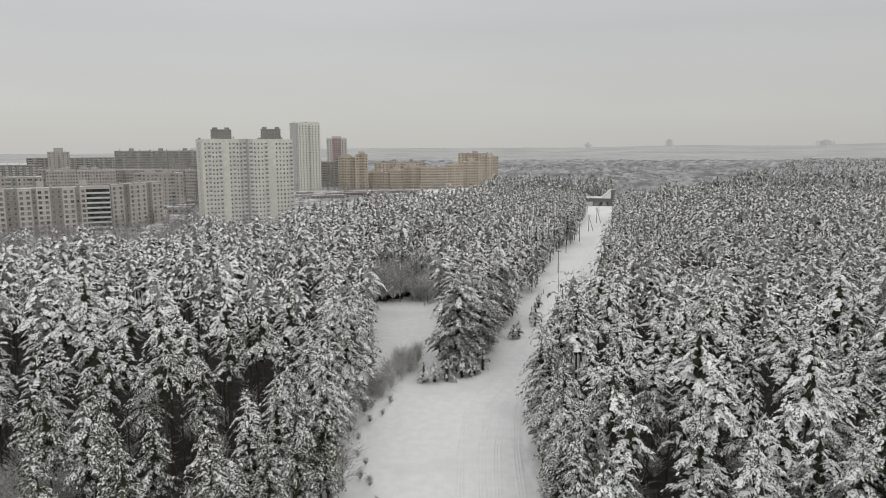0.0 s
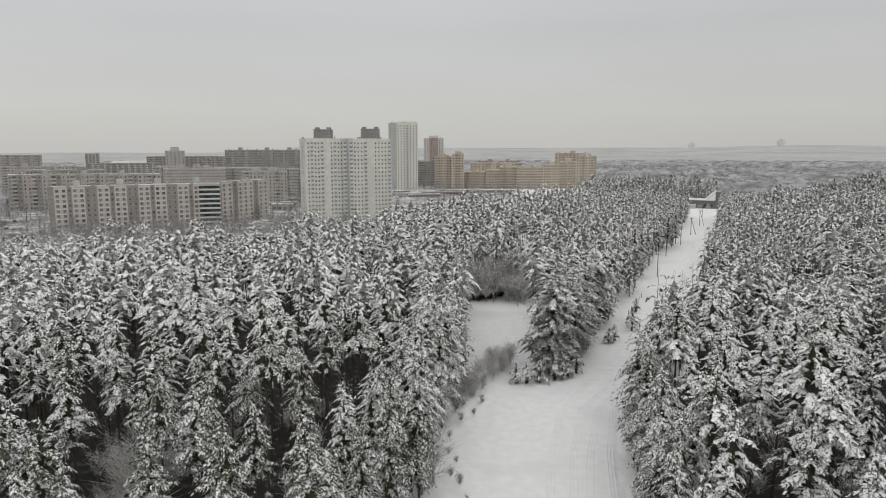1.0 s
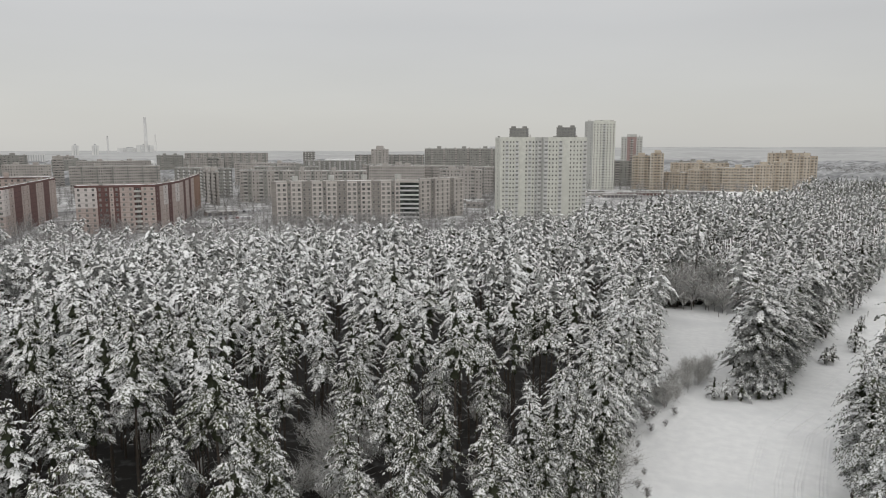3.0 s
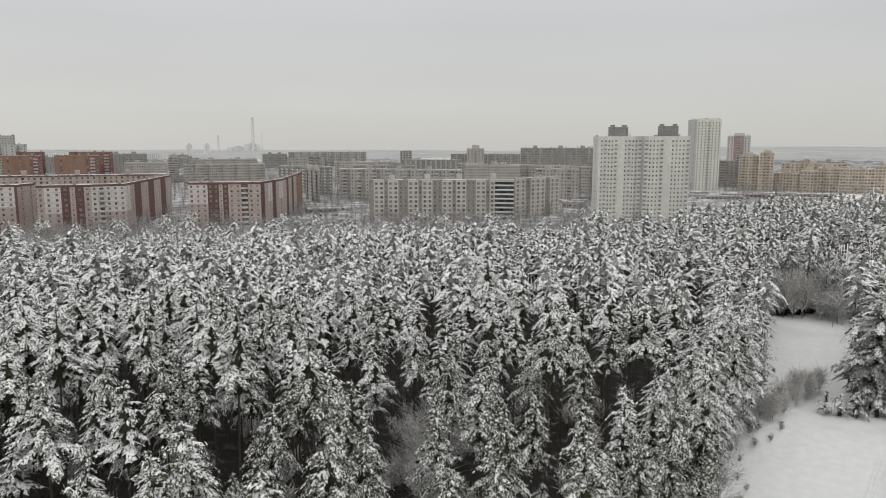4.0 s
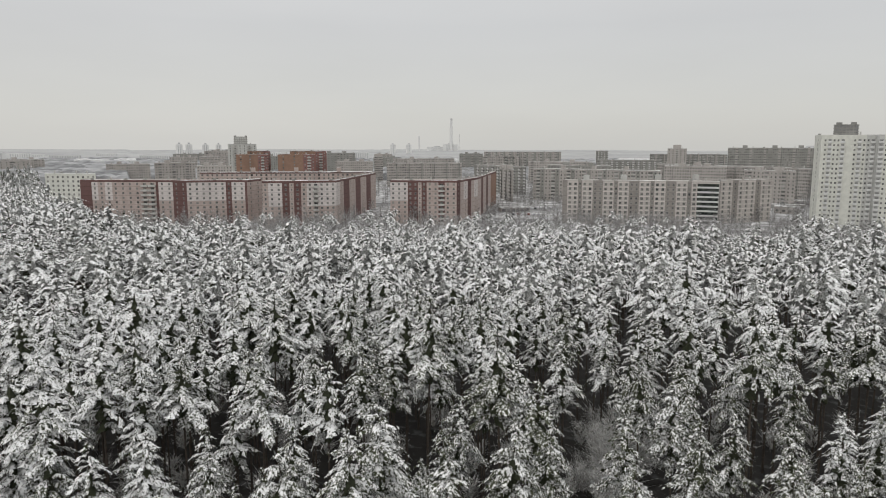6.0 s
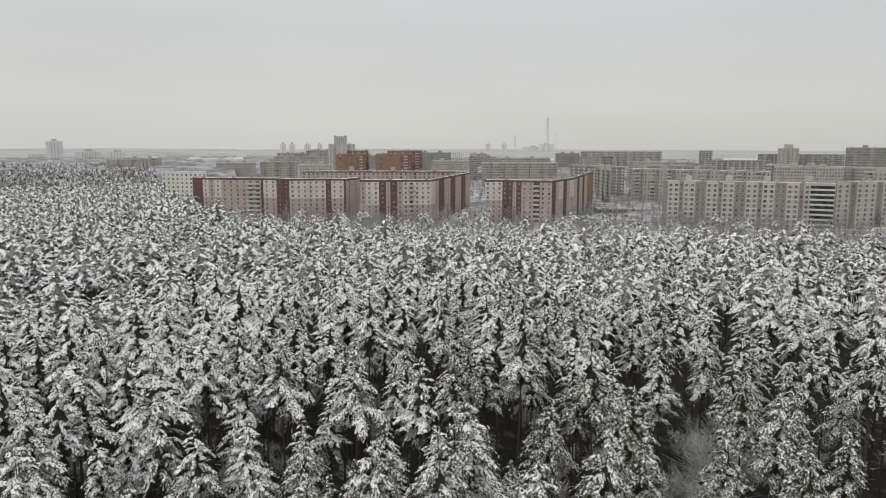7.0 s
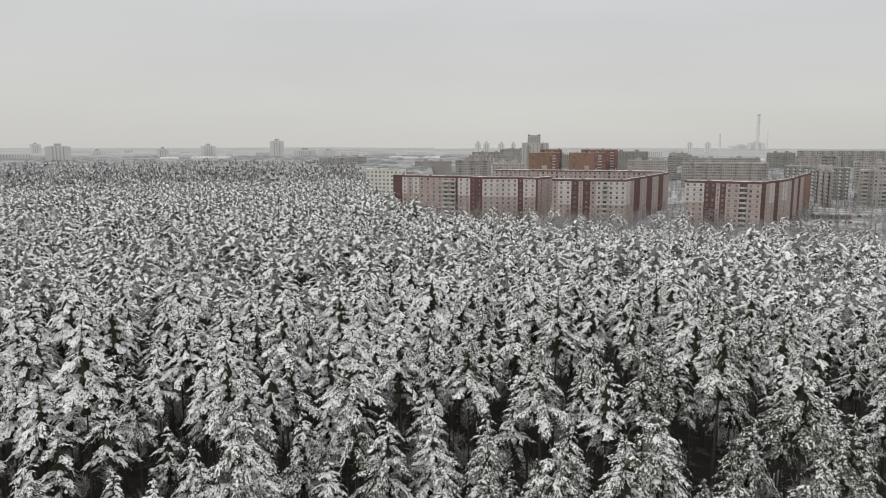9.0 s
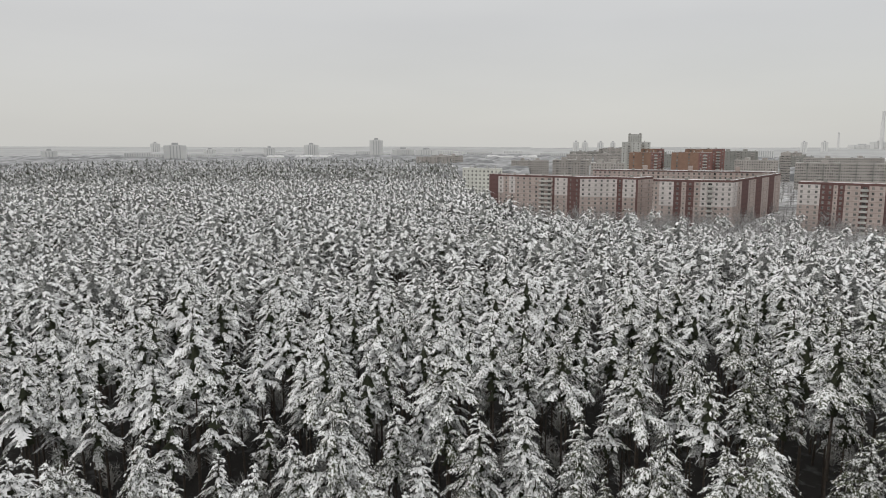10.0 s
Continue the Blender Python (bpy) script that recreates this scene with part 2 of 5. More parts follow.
# ---- mesh tools ----
def np_mesh(name, v, f, mats, idx=None, smooth=None):
    """A mesh from arrays of corners (n, 3) and triangles (m, 3)."""
    v, f = np.asarray(v, np.float32), np.asarray(f, np.int32)
    me = bpy.data.meshes.new(name)
    me.vertices.add(len(v))
    me.vertices.foreach_set("co", v.ravel())
    me.loops.add(f.size)
    me.loops.foreach_set("vertex_index", f.ravel())
    me.polygons.add(len(f))
    me.polygons.foreach_set("loop_start", np.arange(0, f.size, 3, dtype=np.int32))
    for m in mats:
        me.materials.append(m)
    if idx is not None:
        me.polygons.foreach_set("material_index", np.asarray(idx, np.int32))
    me.polygons.foreach_set("use_smooth", np.ones(len(f), bool) if smooth is None else np.asarray(smooth, bool))
    me.update(calc_edges=True)
    return me


def quads_mesh(name, v, faces, mats, idx=None):
    me = bpy.data.meshes.new(name)
    me.from_pydata([tuple(p) for p in v], [], faces)
    for m in mats:
        me.materials.append(m)
    if idx is not None:
        me.polygons.foreach_set("material_index", idx)
    me.update()
    return me


def box_mesh(name, x0, x1, y0, y1, z0, z1, m, bevel=0.0, top=None):
    bm = bmesh.new()
    bmesh.ops.create_cube(bm, size=1, matrix=Matrix.Translation(((x0 + x1) / 2, (y0 + y1) / 2, (z0 + z1) / 2)) @ Matrix.Diagonal((x1 - x0, y1 - y0, z1 - z0, 1)))
    if bevel:
        bmesh.ops.bevel(bm, geom=bm.edges[:], offset=bevel, segments=2, affect="EDGES")
    me = bpy.data.meshes.new(name)
    me.materials.append(m)
    if top:
        me.materials.append(top)
        bm.normal_update()
        for fc in bm.faces:
            fc.material_index = 1 if fc.normal.z > 0.7 else 0
    bm.to_mesh(me)
    bm.free()
    return me


def child(name, me, parent, label="", m=None):
    ob = new(name, me)
    ob.parent = parent
    if m is not None:
        ob.matrix_basis = m
    if label:
        ob["label"] = label
    return ob


def polar(az, d):
    """A place on the plan: degrees to the left of the first view, metres from below the camera."""
    return Vector((-d * math.sin(radians(az)), d * math.cos(radians(az))))


class Soup:
    """Collects corners and triangles with a material number each."""

    def __init__(self):
        self.v, self.f, self.i, self.n = [], [], [], 0

    def add(self, v, f, i):
        v, f = np.asarray(v, np.float32).reshape(-1, 3), np.asarray(f, np.int32).reshape(-1, 3)
        self.v.append(v)
        self.f.append(f + self.n)
        self.i.append(np.full(len(f), i, np.int32))
        self.n += len(v)

    def arrays(self):
        return np.concatenate(self.v), np.concatenate(self.f), np.concatenate(self.i)


def tube(soup, p, r, sides, i):
    """A tapered tube along the places p with the radii r."""
    p, n = np.asarray(p, float), len(p)
    d = np.gradient(p, axis=0)
    d /= np.linalg.norm(d, axis=1)[:, None] + 1e-9
    ref = np.array([0.0, 0.0, 1.0]) if abs(d[0, 2]) < 0.8 else np.array([1.0, 0.0, 0.0])
    a = np.cross(d, ref)
    a /= np.linalg.norm(a, axis=1)[:, None] + 1e-9
    b = np.cross(d, a)
    th = np.arange(sides) * 2 * np.pi / sides
    v = p[:, None] + np.asarray(r)[:, None, None] * (np.cos(th)[None, :, None] * a[:, None] + np.sin(th)[None, :, None] * b[:, None])
    f = []
    for k in range(n - 1):
        for s in range(sides):
            q = (s + 1) % sides
            f += [(k * sides + s, k * sides + q, k * sides + sides + q), (k * sides + s, k * sides + sides + q, k * sides + sides + s)]
    soup.add(v.reshape(-1, 3), f, i)


def pillow(soup, rng, p0, p1, width, thick, rings, sides, i):
    """A drooping cushion of snow that lies along a twig from p0 to p1."""
    p0, p1 = np.asarray(p0), np.asarray(p1)
    ax = p1 - p0
    ln = np.linalg.norm(ax) + 1e-6
    ax = ax / ln
    side = np.cross(ax, (0, 0, 1.0))
    side /= np.linalg.norm(side) + 1e-6
    up = np.cross(side, ax)
    v = [p0]
    th = np.arange(sides) * 2 * np.pi / sides + (math.pi / 2 if sides == 3 else rng.uniform(0, 1))
    for k in range(rings):
        s = (k + 0.75) / (rings + 0.5)
        w = math.sin(math.pi * min(0.97, s ** 0.8)) ** 0.6
        c = p0 + ax * ln * s + up * (0.12 * ln * math.sin(math.pi * s)) + rng.normal(0, 0.05 * width, 3)
        rr = w * rng.uniform(0.6, 1.4, sides)
        v += list(c + side * (np.cos(th) * width * rr)[:, None] + up * (np.where(np.sin(th) > 0, 1.0, 0.45) * np.sin(th) * thick * rr)[:, None])
    v.append(p1)
    f = []
    for s in range(sides):
        q = (s + 1) % sides
        f.append((0, 1 + s, 1 + q))
        for k in range(rings - 1):
            o = 1 + k * sides
            f += [(o + s, o + sides + s, o + sides + q), (o + s, o + sides + q, o + q)]
        o = 1 + (rings - 1) * sides
        f.append((o + s, len(v) - 1, o + q))
    soup.add(v, f, i)


def sprays(soup, rng, p0, p1, width, rim, i):
    """Drooping sprays from the places p0 to the tips p1: pads arched along their twigs that fall off to both sides.
    rim: corners round each pad, 6 for a rounded cushion, 5 for a flatter one, 3 for a blunt spray."""
    n = len(p0)
    ax = p1 - p0
    ln = np.linalg.norm(ax, axis=1)[:, None] + 1e-6
    side = np.cross(ax, (0, 0, 1.0))
    side /= np.linalg.norm(side, axis=1)[:, None] + 1e-6
    up = np.cross(side, ax / ln)
    width = width[:, None]

    def spot(along, across, drop):
        return p0 + ax * (along + rng.uniform(-0.09, 0.09, (n, 1))) + side * width * across * rng.uniform(0.7, 1.3, (n, 1)) - up * width * drop * rng.uniform(0.5, 1.4, (n, 1))

    if rim == 3:
        v = np.stack([spot(0.08, 0.55, 0.0), spot(0.08, -0.55, 0.0), spot(0.98, -0.85, 0.5), spot(0.98, 0.85, 0.5)], 1)
        fan = ((0, 1, 2), (0, 2, 3))
    elif rim == 5:
        v = np.stack([p0, spot(0.3, 0.95, 0.1), spot(0.75, 0.9, 0.35), spot(1.0, 0.0, 0.2), spot(0.75, -0.9, 0.35), spot(0.3, -0.95, 0.1)], 1)
        fan = ((0, 5, 1), (1, 5, 4), (1, 4, 2), (2, 4, 3))
    else:
        mid = spot(0.5, 0.0, -0.75)
        ring = [p0, spot(0.3, 0.95, 0.4), spot(0.8, 0.85, 0.6), p1, spot(0.8, -0.85, 0.6), spot(0.3, -0.95, 0.4)]
        v = np.stack([mid, *ring], 1)
        fan = [(0, 1 + (k + 1) % rim, 1 + k) for k in range(rim)]
    o = np.arange(n)[:, None] * v.shape[1]
    soup.add(v.reshape(-1, 3), np.concatenate([o + np.array([t]) for t in fan]), i)


def bough(soup, rng, root, dirn, ln, rise, droop, wide, fingers, puff, i):
    """A snow-laden bough bent over by its load: one webbed sheet with drooping fingers to both sides, each cushioned by puff metres of snow (0: flat)."""
    side = np.array([-dirn[1], dirn[0], 0.0])
    t = np.linspace(0.05, 0.93, fingers + 1)
    w = wide * (0.3 + 0.7 * np.sin(np.pi * np.minimum(0.96, t ** 0.8 * 0.93)))[:, None]
    spine = root + dirn * (ln * t)[:, None] + side * (rng.normal(0, 0.04 * ln, fingers + 1) * t)[:, None]
    spine[:, 2] += 2.9 * rise * t * (1 - t) - droop * t ** 2 + rng.normal(0, 0.04 + 0.02 * ln, fingers + 1)
    down = np.array([0, 0, 1.0])
    step = ln * 0.88 / fingers
    for sgn in (1, -1):
        notch = spine + side * sgn * w * rng.uniform(0.3, 0.75, (fingers + 1, 1)) - down * w * rng.uniform(0.2, 0.55, (fingers + 1, 1)) + dirn * step * 0.2
        mid = 0.5 * (spine[1:] + spine[:-1])
        ww = 0.5 * (w[1:] + w[:-1])
        tip = mid + side * sgn * ww * rng.uniform(0.7, 1.5, (fingers, 1)) + dirn * ww * rng.uniform(0.25, 1.0, (fingers, 1)) - down * ww * rng.uniform(0.45, 1.15, (fingers, 1))
        v, f = [*spine, *notch, *tip], []
        for k in range(fingers):
            a, b, c, d, e = k, k + 1, fingers + 2 + k, 2 * fingers + 2 + k, fingers + 1 + k
            if puff:
                m = len(v)
                v.append(0.2 * (spine[k] + spine[k + 1] + notch[k] + notch[k + 1]) + 0.2 * tip[k] + down * puff * rng.uniform(0.5, 1.5))
                f += [(m, a, b), (m, b, c), (m, c, d), (m, d, e), (m, e, a)]
            else:
                f += [(a, b, c), (a, c, e), (e, c, d)]
        soup.add(v, f if sgn < 0 else [q[::-1] for q in f], i)
    end = spine[-1] + dirn * step * rng.uniform(0.5, 0.9) - down * 0.35 * step
    soup.add([spine[-1], spine[-1] + side * wide * 0.28 - down * 0.1, end, spine[-1] - side * wide * 0.28 - down * 0.1], [(1, 0, 2), (0, 3, 2)], i)


def blades(soup, rng, p0, p1, n, length, width, down, i):
    """Needle sprays: thin triangles that stand out sideways and down from a twig."""
    p0, p1 = np.asarray(p0), np.asarray(p1)
    s = rng.uniform(0.05, 1.05, n)[:, None]
    root = p0 + (p1 - p0) * s
    ax = (p1 - p0) / (np.linalg.norm(p1 - p0) + 1e-6)
    d = rng.normal(0, 1, (n, 3)) + ax * 0.7
    d[:, 2] = d[:, 2] * 0.5 - down
    d /= np.linalg.norm(d, axis=1)[:, None]
    sd = np.cross(d, rng.normal(0, 1, (n, 3)))
    sd /= np.linalg.norm(sd, axis=1)[:, None] + 1e-6
    ln = length * rng.uniform(0.6, 1.3, (n, 1))
    v = np.stack([root - sd * width, root + sd * width, root + d * ln], 1).reshape(-1, 3)
    soup.add(v, np.arange(3 * n).reshape(-1, 3), i)


WEB = (0.62, 0.6, 0.57, 0.71)
CORE = (0.24, 0.26, 0.33, 0.35, 0.5)


def skirts(soup, rng, lean, base, crown, profile, tiers, sides, part, i):
    """The boughs of a crown as ragged tiers, drooping outwards, snowy above and dark below."""
    v, f = [], []
    th = np.arange(sides) * 2 * np.pi / sides
    rings = 0
    for k in range(tiers):
        u = 0.02 + 0.7 * k / tiers
        gap = 0.7 * crown / tiers
        for q, (up, reach) in enumerate(((0.0, 0.3), (0.12, 1.0), (0.72, 0.45))):
            uu = u + up * 0.7 / tiers
            z = base + uu * crown
            r = part * profile(uu) * reach * rng.uniform(0.35, 1.35, sides)
            a = th + rng.normal(0, 0.2, sides) + k * 0.7
            zz = z + rng.normal(0, 0.13 * gap, sides) - (0.22 * r if q == 1 else 0)
            v += list(np.stack([lean[0] * z + np.cos(a) * r, lean[1] * z + np.sin(a) * r, zz], 1))
            rings += 1
    for k in range(rings - 1):
        for s in range(sides):
            q, o = (s + 1) % sides, k * sides
            f += [(o + s, o + q, o + sides + q), (o + s, o + sides + q, o + sides + s)]
    z = base + 0.76 * crown
    v.append(np.array([lean[0] * z, lean[1] * z, z]))
    o = (rings - 1) * sides
    f += [(o + s, o + (s + 1) % sides, len(v) - 1) for s in range(sides)]
    soup.add(v, f, i)


def pine(seed, height, base, radius, level, tip=0.0, bold=False):
    """A snow-laden pine: boughs bent down by the snow, hung with frosted sprays that carry cushions of snow. level 0: near, 1: middle, 2 and 3: far, 4: very far.
    Gives corners, triangles, and 0 bark, 1 needles, 2 snow-covered cushions, 3 the sheltered inner needles."""
    rng = np.random.default_rng(seed)
    s = Soup()
    lean = rng.normal(0, 0.014, 2)
    crown = height - base
    tip = tip or (0.62, 0.58, 0.44, 0.42, 0.4)[level]
    slope = min((7.0, 6.6, 6.0, 5.4, 5.0)[level], crown * 0.9)
    lobes = [(rng.uniform(0, 6.28), rng.uniform(0.05, 0.75), rng.uniform(0.15, 0.4)) for k in range(4)]

    def profile(u):
        return radius * (min(1.0, (1 - u) * crown / slope) ** tip * 0.96 + 0.04) * min(1.0, 0.5 + u * 2.4)

    zs = np.linspace(0, height, 5 if level < 2 else 2)
    if level < 4:
        tube(s, [(lean[0] * z + 0.08 * math.sin(z * 0.4 + seed), lean[1] * z, z) for z in zs], 0.17 * (1 - zs / height) ** 0.7 + 0.012, (6, 4, 3, 3, 3)[level], 0)
    # the dark inner needles
    skirts(s, rng, lean, base, crown, profile, (8, 5, 3, 2, 1)[level], (8, 6, 5, 4, 3)[level], CORE[level], 3 if level < 2 else 1)
    boughs = round((56, 36, 24, 13, 5)[level] * (crown / 10.0) ** 0.8 * (1 if level > 1 else (radius / 2.8) ** 0.6))
    pads, bare = ((3, 8) if bold else ((2, 5), (1, 2.2), (0, 0.6), (0, 0), (4, 0))[level])
    size = (0.46, 0.56, 0.7, 0.85, 1.5)[level]
    turn = rng.uniform(0, 6.28)
    for k in range(boughs):
        u = 1 - (1 - (k + rng.uniform(0, 1)) / boughs) ** 0.62
        top = k < 8 and level < 2  # the close whorls below the tip
        u = 1 - (2.9, 2.4, 1.9, 1.5, 1.1, 0.75, 0.45, 0.25)[k] * min(1.0, crown / 9) / crown if top else min(0.965, u)
        if level < 2 and not top:
            tier = 1.15 / crown
            u = float(np.clip((round(u / tier) + rng.normal(0, 0.2)) * tier, 0.0, 0.975))
        a = turn + k * 2.39996 + rng.normal(0, 0.3)
        bulge = sum(w * math.exp(-((u - h) / 0.16) ** 2) * max(0.0, math.cos(a - c)) for c, h, w in lobes)
        ln = profile(u) * rng.uniform(0.58, 1.05) * (0.84 + 0.9 * bulge)
        z = base + u * crown
        dirn = np.array([math.cos(a), math.sin(a), 0])
        root = np.array([lean[0] * z, lean[1] * z, z])
        droop = (rng.uniform(0.12, 0.55) if not bold else rng.uniform(0.0, 0.3)) * ln
        rise = rng.uniform(0.1, 0.3) * ln
        if level == 0 and ln > 1.2:
            tube(s, [root, root + dirn * ln * 0.5 + np.array([0, 0, 0.72 * rise - 0.25 * droop]), root + dirn * ln - np.array([0, 0, droop])], [0.035, 0.025, 0.01], 3, 0)
        open_sky = 0.2 + 0.8 * min(1.0, u * crown / min(5.2, 0.4 * crown)) if not bold else 1.0  # less snow low down: sheltered boughs, and shaded crown flanks painted dark
        if level < 4:
            snowy = rng.random() < (0.66 if bold else 0.25 + open_sky)
            bough(s, rng, root, dirn, ln, rise, droop, WEB[level] * (0.25 + 0.24 * ln) * rng.uniform(0.7, 1.2), max(2, round(ln / (0.42, 0.57, 0.85, 1.3)[level])), (0.1, 0.11, 0, 0)[level], 2 if snowy else 1)
        for count, rim, i in ((bare * (1.6 - 0.6 * open_sky), 3, 1), (pads * open_sky, (6, 5, 3, 3, 3)[level], 2)):
            if not count:
                continue
            n = max(1, round(count * min(1.4, 0.4 + 0.4 * ln)))
            t = np.clip(0.1 + 0.93 * np.linspace(0.0, 1.0, n) ** 0.75 + rng.normal(0, 0.06, n), 0.05, 1.05) if n > 1 else np.array([0.8])
            along = root + dirn * (ln * t)[:, None] + np.array([0, 0, 1.0]) * (2.9 * rise * t * (1 - t) - droop * t ** 2 + rng.normal(0.03, 0.05 + 0.035 * ln, n))[:, None]
            along = along + np.array([-dirn[1], dirn[0], 0]) * (rng.normal(0, 0.05 + 0.12 * ln, n) * t)[:, None]
            b = a + np.where(np.arange(n) % 2, 1, -1) * rng.uniform(0.0, 1.1, n) * (1.1 - 0.6 * t)
            fall = np.radians(rng.uniform(28, 62, n) if not bold else rng.uniform(8, 52, n))
            tl = size * rng.uniform(0.55, 1.3, n) * min(1.0, 0.5 + 0.34 * ln) * (1.15 if i == 1 else 1.0)
            way = np.stack([np.cos(b) * np.cos(fall), np.sin(b) * np.cos(fall), -np.sin(fall)], 1)
            if i == 1:
                along = along - (0, 0, 0.1)
                way[:, 2] -= 0.12
            sprays(s, rng, along - way * (0.3 * tl)[:, None], along + way * (0.7 * tl)[:, None], tl * (rng.uniform(0.15, 0.25, n) * (1.1, 1.1, 1.2, 1.35, 1.4)[level] if i == 2 else rng.uniform(0.1, 0.2, n)), rim, i)
    if level == 0 and base > 5:
        for k in range(14):
            a, z = rng.uniform(0, 6.28), base * rng.uniform(0.55, 1.08)
            q = np.array([lean[0] * z, lean[1] * z, z])
            blades(s, rng, q, q + (0.2 * math.cos(a), 0.2 * math.sin(a), 0.0), 1, rng.uniform(0.9, 2.1), 0.022, 0.35, 0)
    if level < 2:
        top = np.array([lean[0] * height, lean[1] * height, height])
        pillow(s, rng, top - (0, 0, 0.95), top + (0.03, 0, 0.05), 0.17, 0.17, 1, 4, 2)
    return s.arrays()


def bare_tree(seed, height, twigs, spread, fine=1.0):
    """A leafless tree or shrub, its twigs lined with snow. 0 bark, 1 snowy twigs."""
    rng = np.random.default_rng(seed)
    s = Soup()
    tube(s, [(0, 0, 0), (0.1, 0, height * 0.5), (0.05, 0.1, height * 0.85)], [0.009 * height, 0.006 * height, 0.003 * height], 3, 0)
    for k in range(twigs):
        z = height * rng.uniform(0.12, 0.75)
        root = np.array([0.05, 0.05, z]) + rng.normal(0, 0.06 * spread, 3)
        a = rng.uniform(0, 6.28)
        d = np.array([math.cos(a), math.sin(a), rng.uniform(0.5, 1.8)])
        d /= np.linalg.norm(d)
        end = root + d * spread * rng.uniform(0.5, 1.1)
        end[2] = min(end[2], height)
        w = (0.016 * spread + 0.02) * fine
        sd = np.cross(d, rng.normal(0, 1, 3))
        sd *= w / np.linalg.norm(sd)
        s.add([root - sd, root + sd, end], [(0, 1, 2)], 1)
        for j in range(3):
            q = root + (end - root) * rng.uniform(0.35, 0.95)
            e = q + (d + rng.normal(0, 0.7, 3)) * spread * rng.uniform(0.15, 0.35)
            sd2 = np.cross(e - q, rng.normal(0, 1, 3))
            sd2 *= w * 0.8 / (np.linalg.norm(sd2) + 1e-6)
            s.add([q - sd2, q + sd2, e], [(0, 1, 2)], 1)
    return s.arrays()


def scatter(name, templates, places, mats, label, category, flat_needles=True):
    """Sets many copies of the templates (arrays) at places (x, y, z, turn, size) in one mesh."""
    vs, fs, ids, n = [], [], [], 0
    places = np.asarray(places, float)
    pick = np.random.default_rng(len(places)).integers(0, len(templates), len(places))
    for k, (v, f, i) in enumerate(templates):
        pl = places[pick == k]
        if not len(pl):
            continue
        c, sn = np.cos(pl[:, 3])[:, None], np.sin(pl[:, 3])[:, None]
        x, y, z = v[:, 0][None], v[:, 1][None], v[:, 2][None]
        sz = pl[:, 4][:, None]
        out = np.stack([(c * x - sn * y) * sz + pl[:, 0][:, None], (sn * x + c * y) * sz + pl[:, 1][:, None], z * sz + pl[:, 2][:, None]], 2).reshape(-1, 3)
        fs.append((f[None] + (np.arange(len(pl)) * len(v))[:, None, None] + n).reshape(-1, 3))
        ids.append(np.tile(i, len(pl)))
        vs.append(out)
        n += len(out)
    idx = np.concatenate(ids)
    ob = new(name, np_mesh(name, np.concatenate(vs), np.concatenate(fs), mats, idx, idx % 2 == 0))
    return tagged(ob, label, category, kind="stuff")


# ---- ground ----
def ground_sheet():
    radii = [0, 15, 30, 45, 60, 80, 100, 130, 170, 220, 300, 400, 600, 900, 1400, 2200, 3400, 4800]
    sides = 96
    v, f = [(0, 0, 0)], []
    for r in radii[1:]:
        for k in range(sides):
            a = 2 * math.pi * k / sides
            x, y = r * math.cos(a), r * math.sin(a)
            v.append((x, y, 0))
    for k in range(sides):
        f.append((0, 1 + k, 1 + (k + 1) % sides))
    for j in range(len(radii) - 2):
        o = 1 + j * sides
        for k in range(sides):
            q = (k + 1) % sides
            f.append((o + k, o + sides + k, o + sides + q, o + q))
    me = quads_mesh("ground", v, f, [SNOW])
    me.polygons.foreach_set("use_smooth", [True] * len(f))
    return tagged(new("ground", me), "flat ground under deep fresh snow reaching the horizon", "snow", kind="structure")


ground_sheet()

# ---- the plan of the wood ----
LEFT_EDGE = [(-60, -18), (0, -18), (60, -17), (85, -15.5), (101, -15.5), (114, -12), (126, -9)]
RIGHT_EDGE = [(-60, 11), (0, 11), (60, 11.5), (85, 11.8), (100, 12.8), (118, 15), (131, 20), (154, 28.5), (184, 39), (215, 48.5), (284, 66), (320, 77.5), (530, 130), (560, 137)]
FAR_LEFT = [(126, -9), (131, -3), (136, 5), (157, 9), (165, 13), (212, 28.5), (255, 38), (297, 50), (325, 59), (435, 88), (523, 112), (560, 118)]
CLEARING = [(-13, 127), (-16.5, 150), (-19, 198), (-4, 214), (4, 206), (0, 172), (-2, 150), (-3, 129)]
YARD_LINE = 372.0
LIMIT = [(-180, 300), (-60, 300), (-45, 1700), (-13.7, 1700), (-13.6, 620), (-12, 560), (-8, 520), (-3, 490), (0, 440), (6, 375), (12.5, 300), (14, 245), (20, 236), (30, 214), (45, 206), (61, 212), (66, 232), (71, 270), (73, 292), (74.4, 350), (76, 390), (76.7, 560), (77.3, 1150), (90, 1250), (118, 1100), (125, 300), (180, 300)]


def table(rows, x):
    return float(np.interp(x, [r[0] for r in rows], [r[1] for r in rows]))


def inside(poly, x, y):
    hit, j = False, len(poly) - 1
    for i in range(len(poly)):
        (xi, yi), (xj, yj) = poly[i], poly[j]
        if (yi > y) != (yj > y) and x < (xj - xi) * (y - yi) / (yj - yi) + xi:
            hit = not hit
        j = i
    return hit


def beyond_cut(x, y):
    """Whether a place lies on the pine side of the long straight cut beyond the hall."""
    return x > 137 + (y - 418) * 0.574


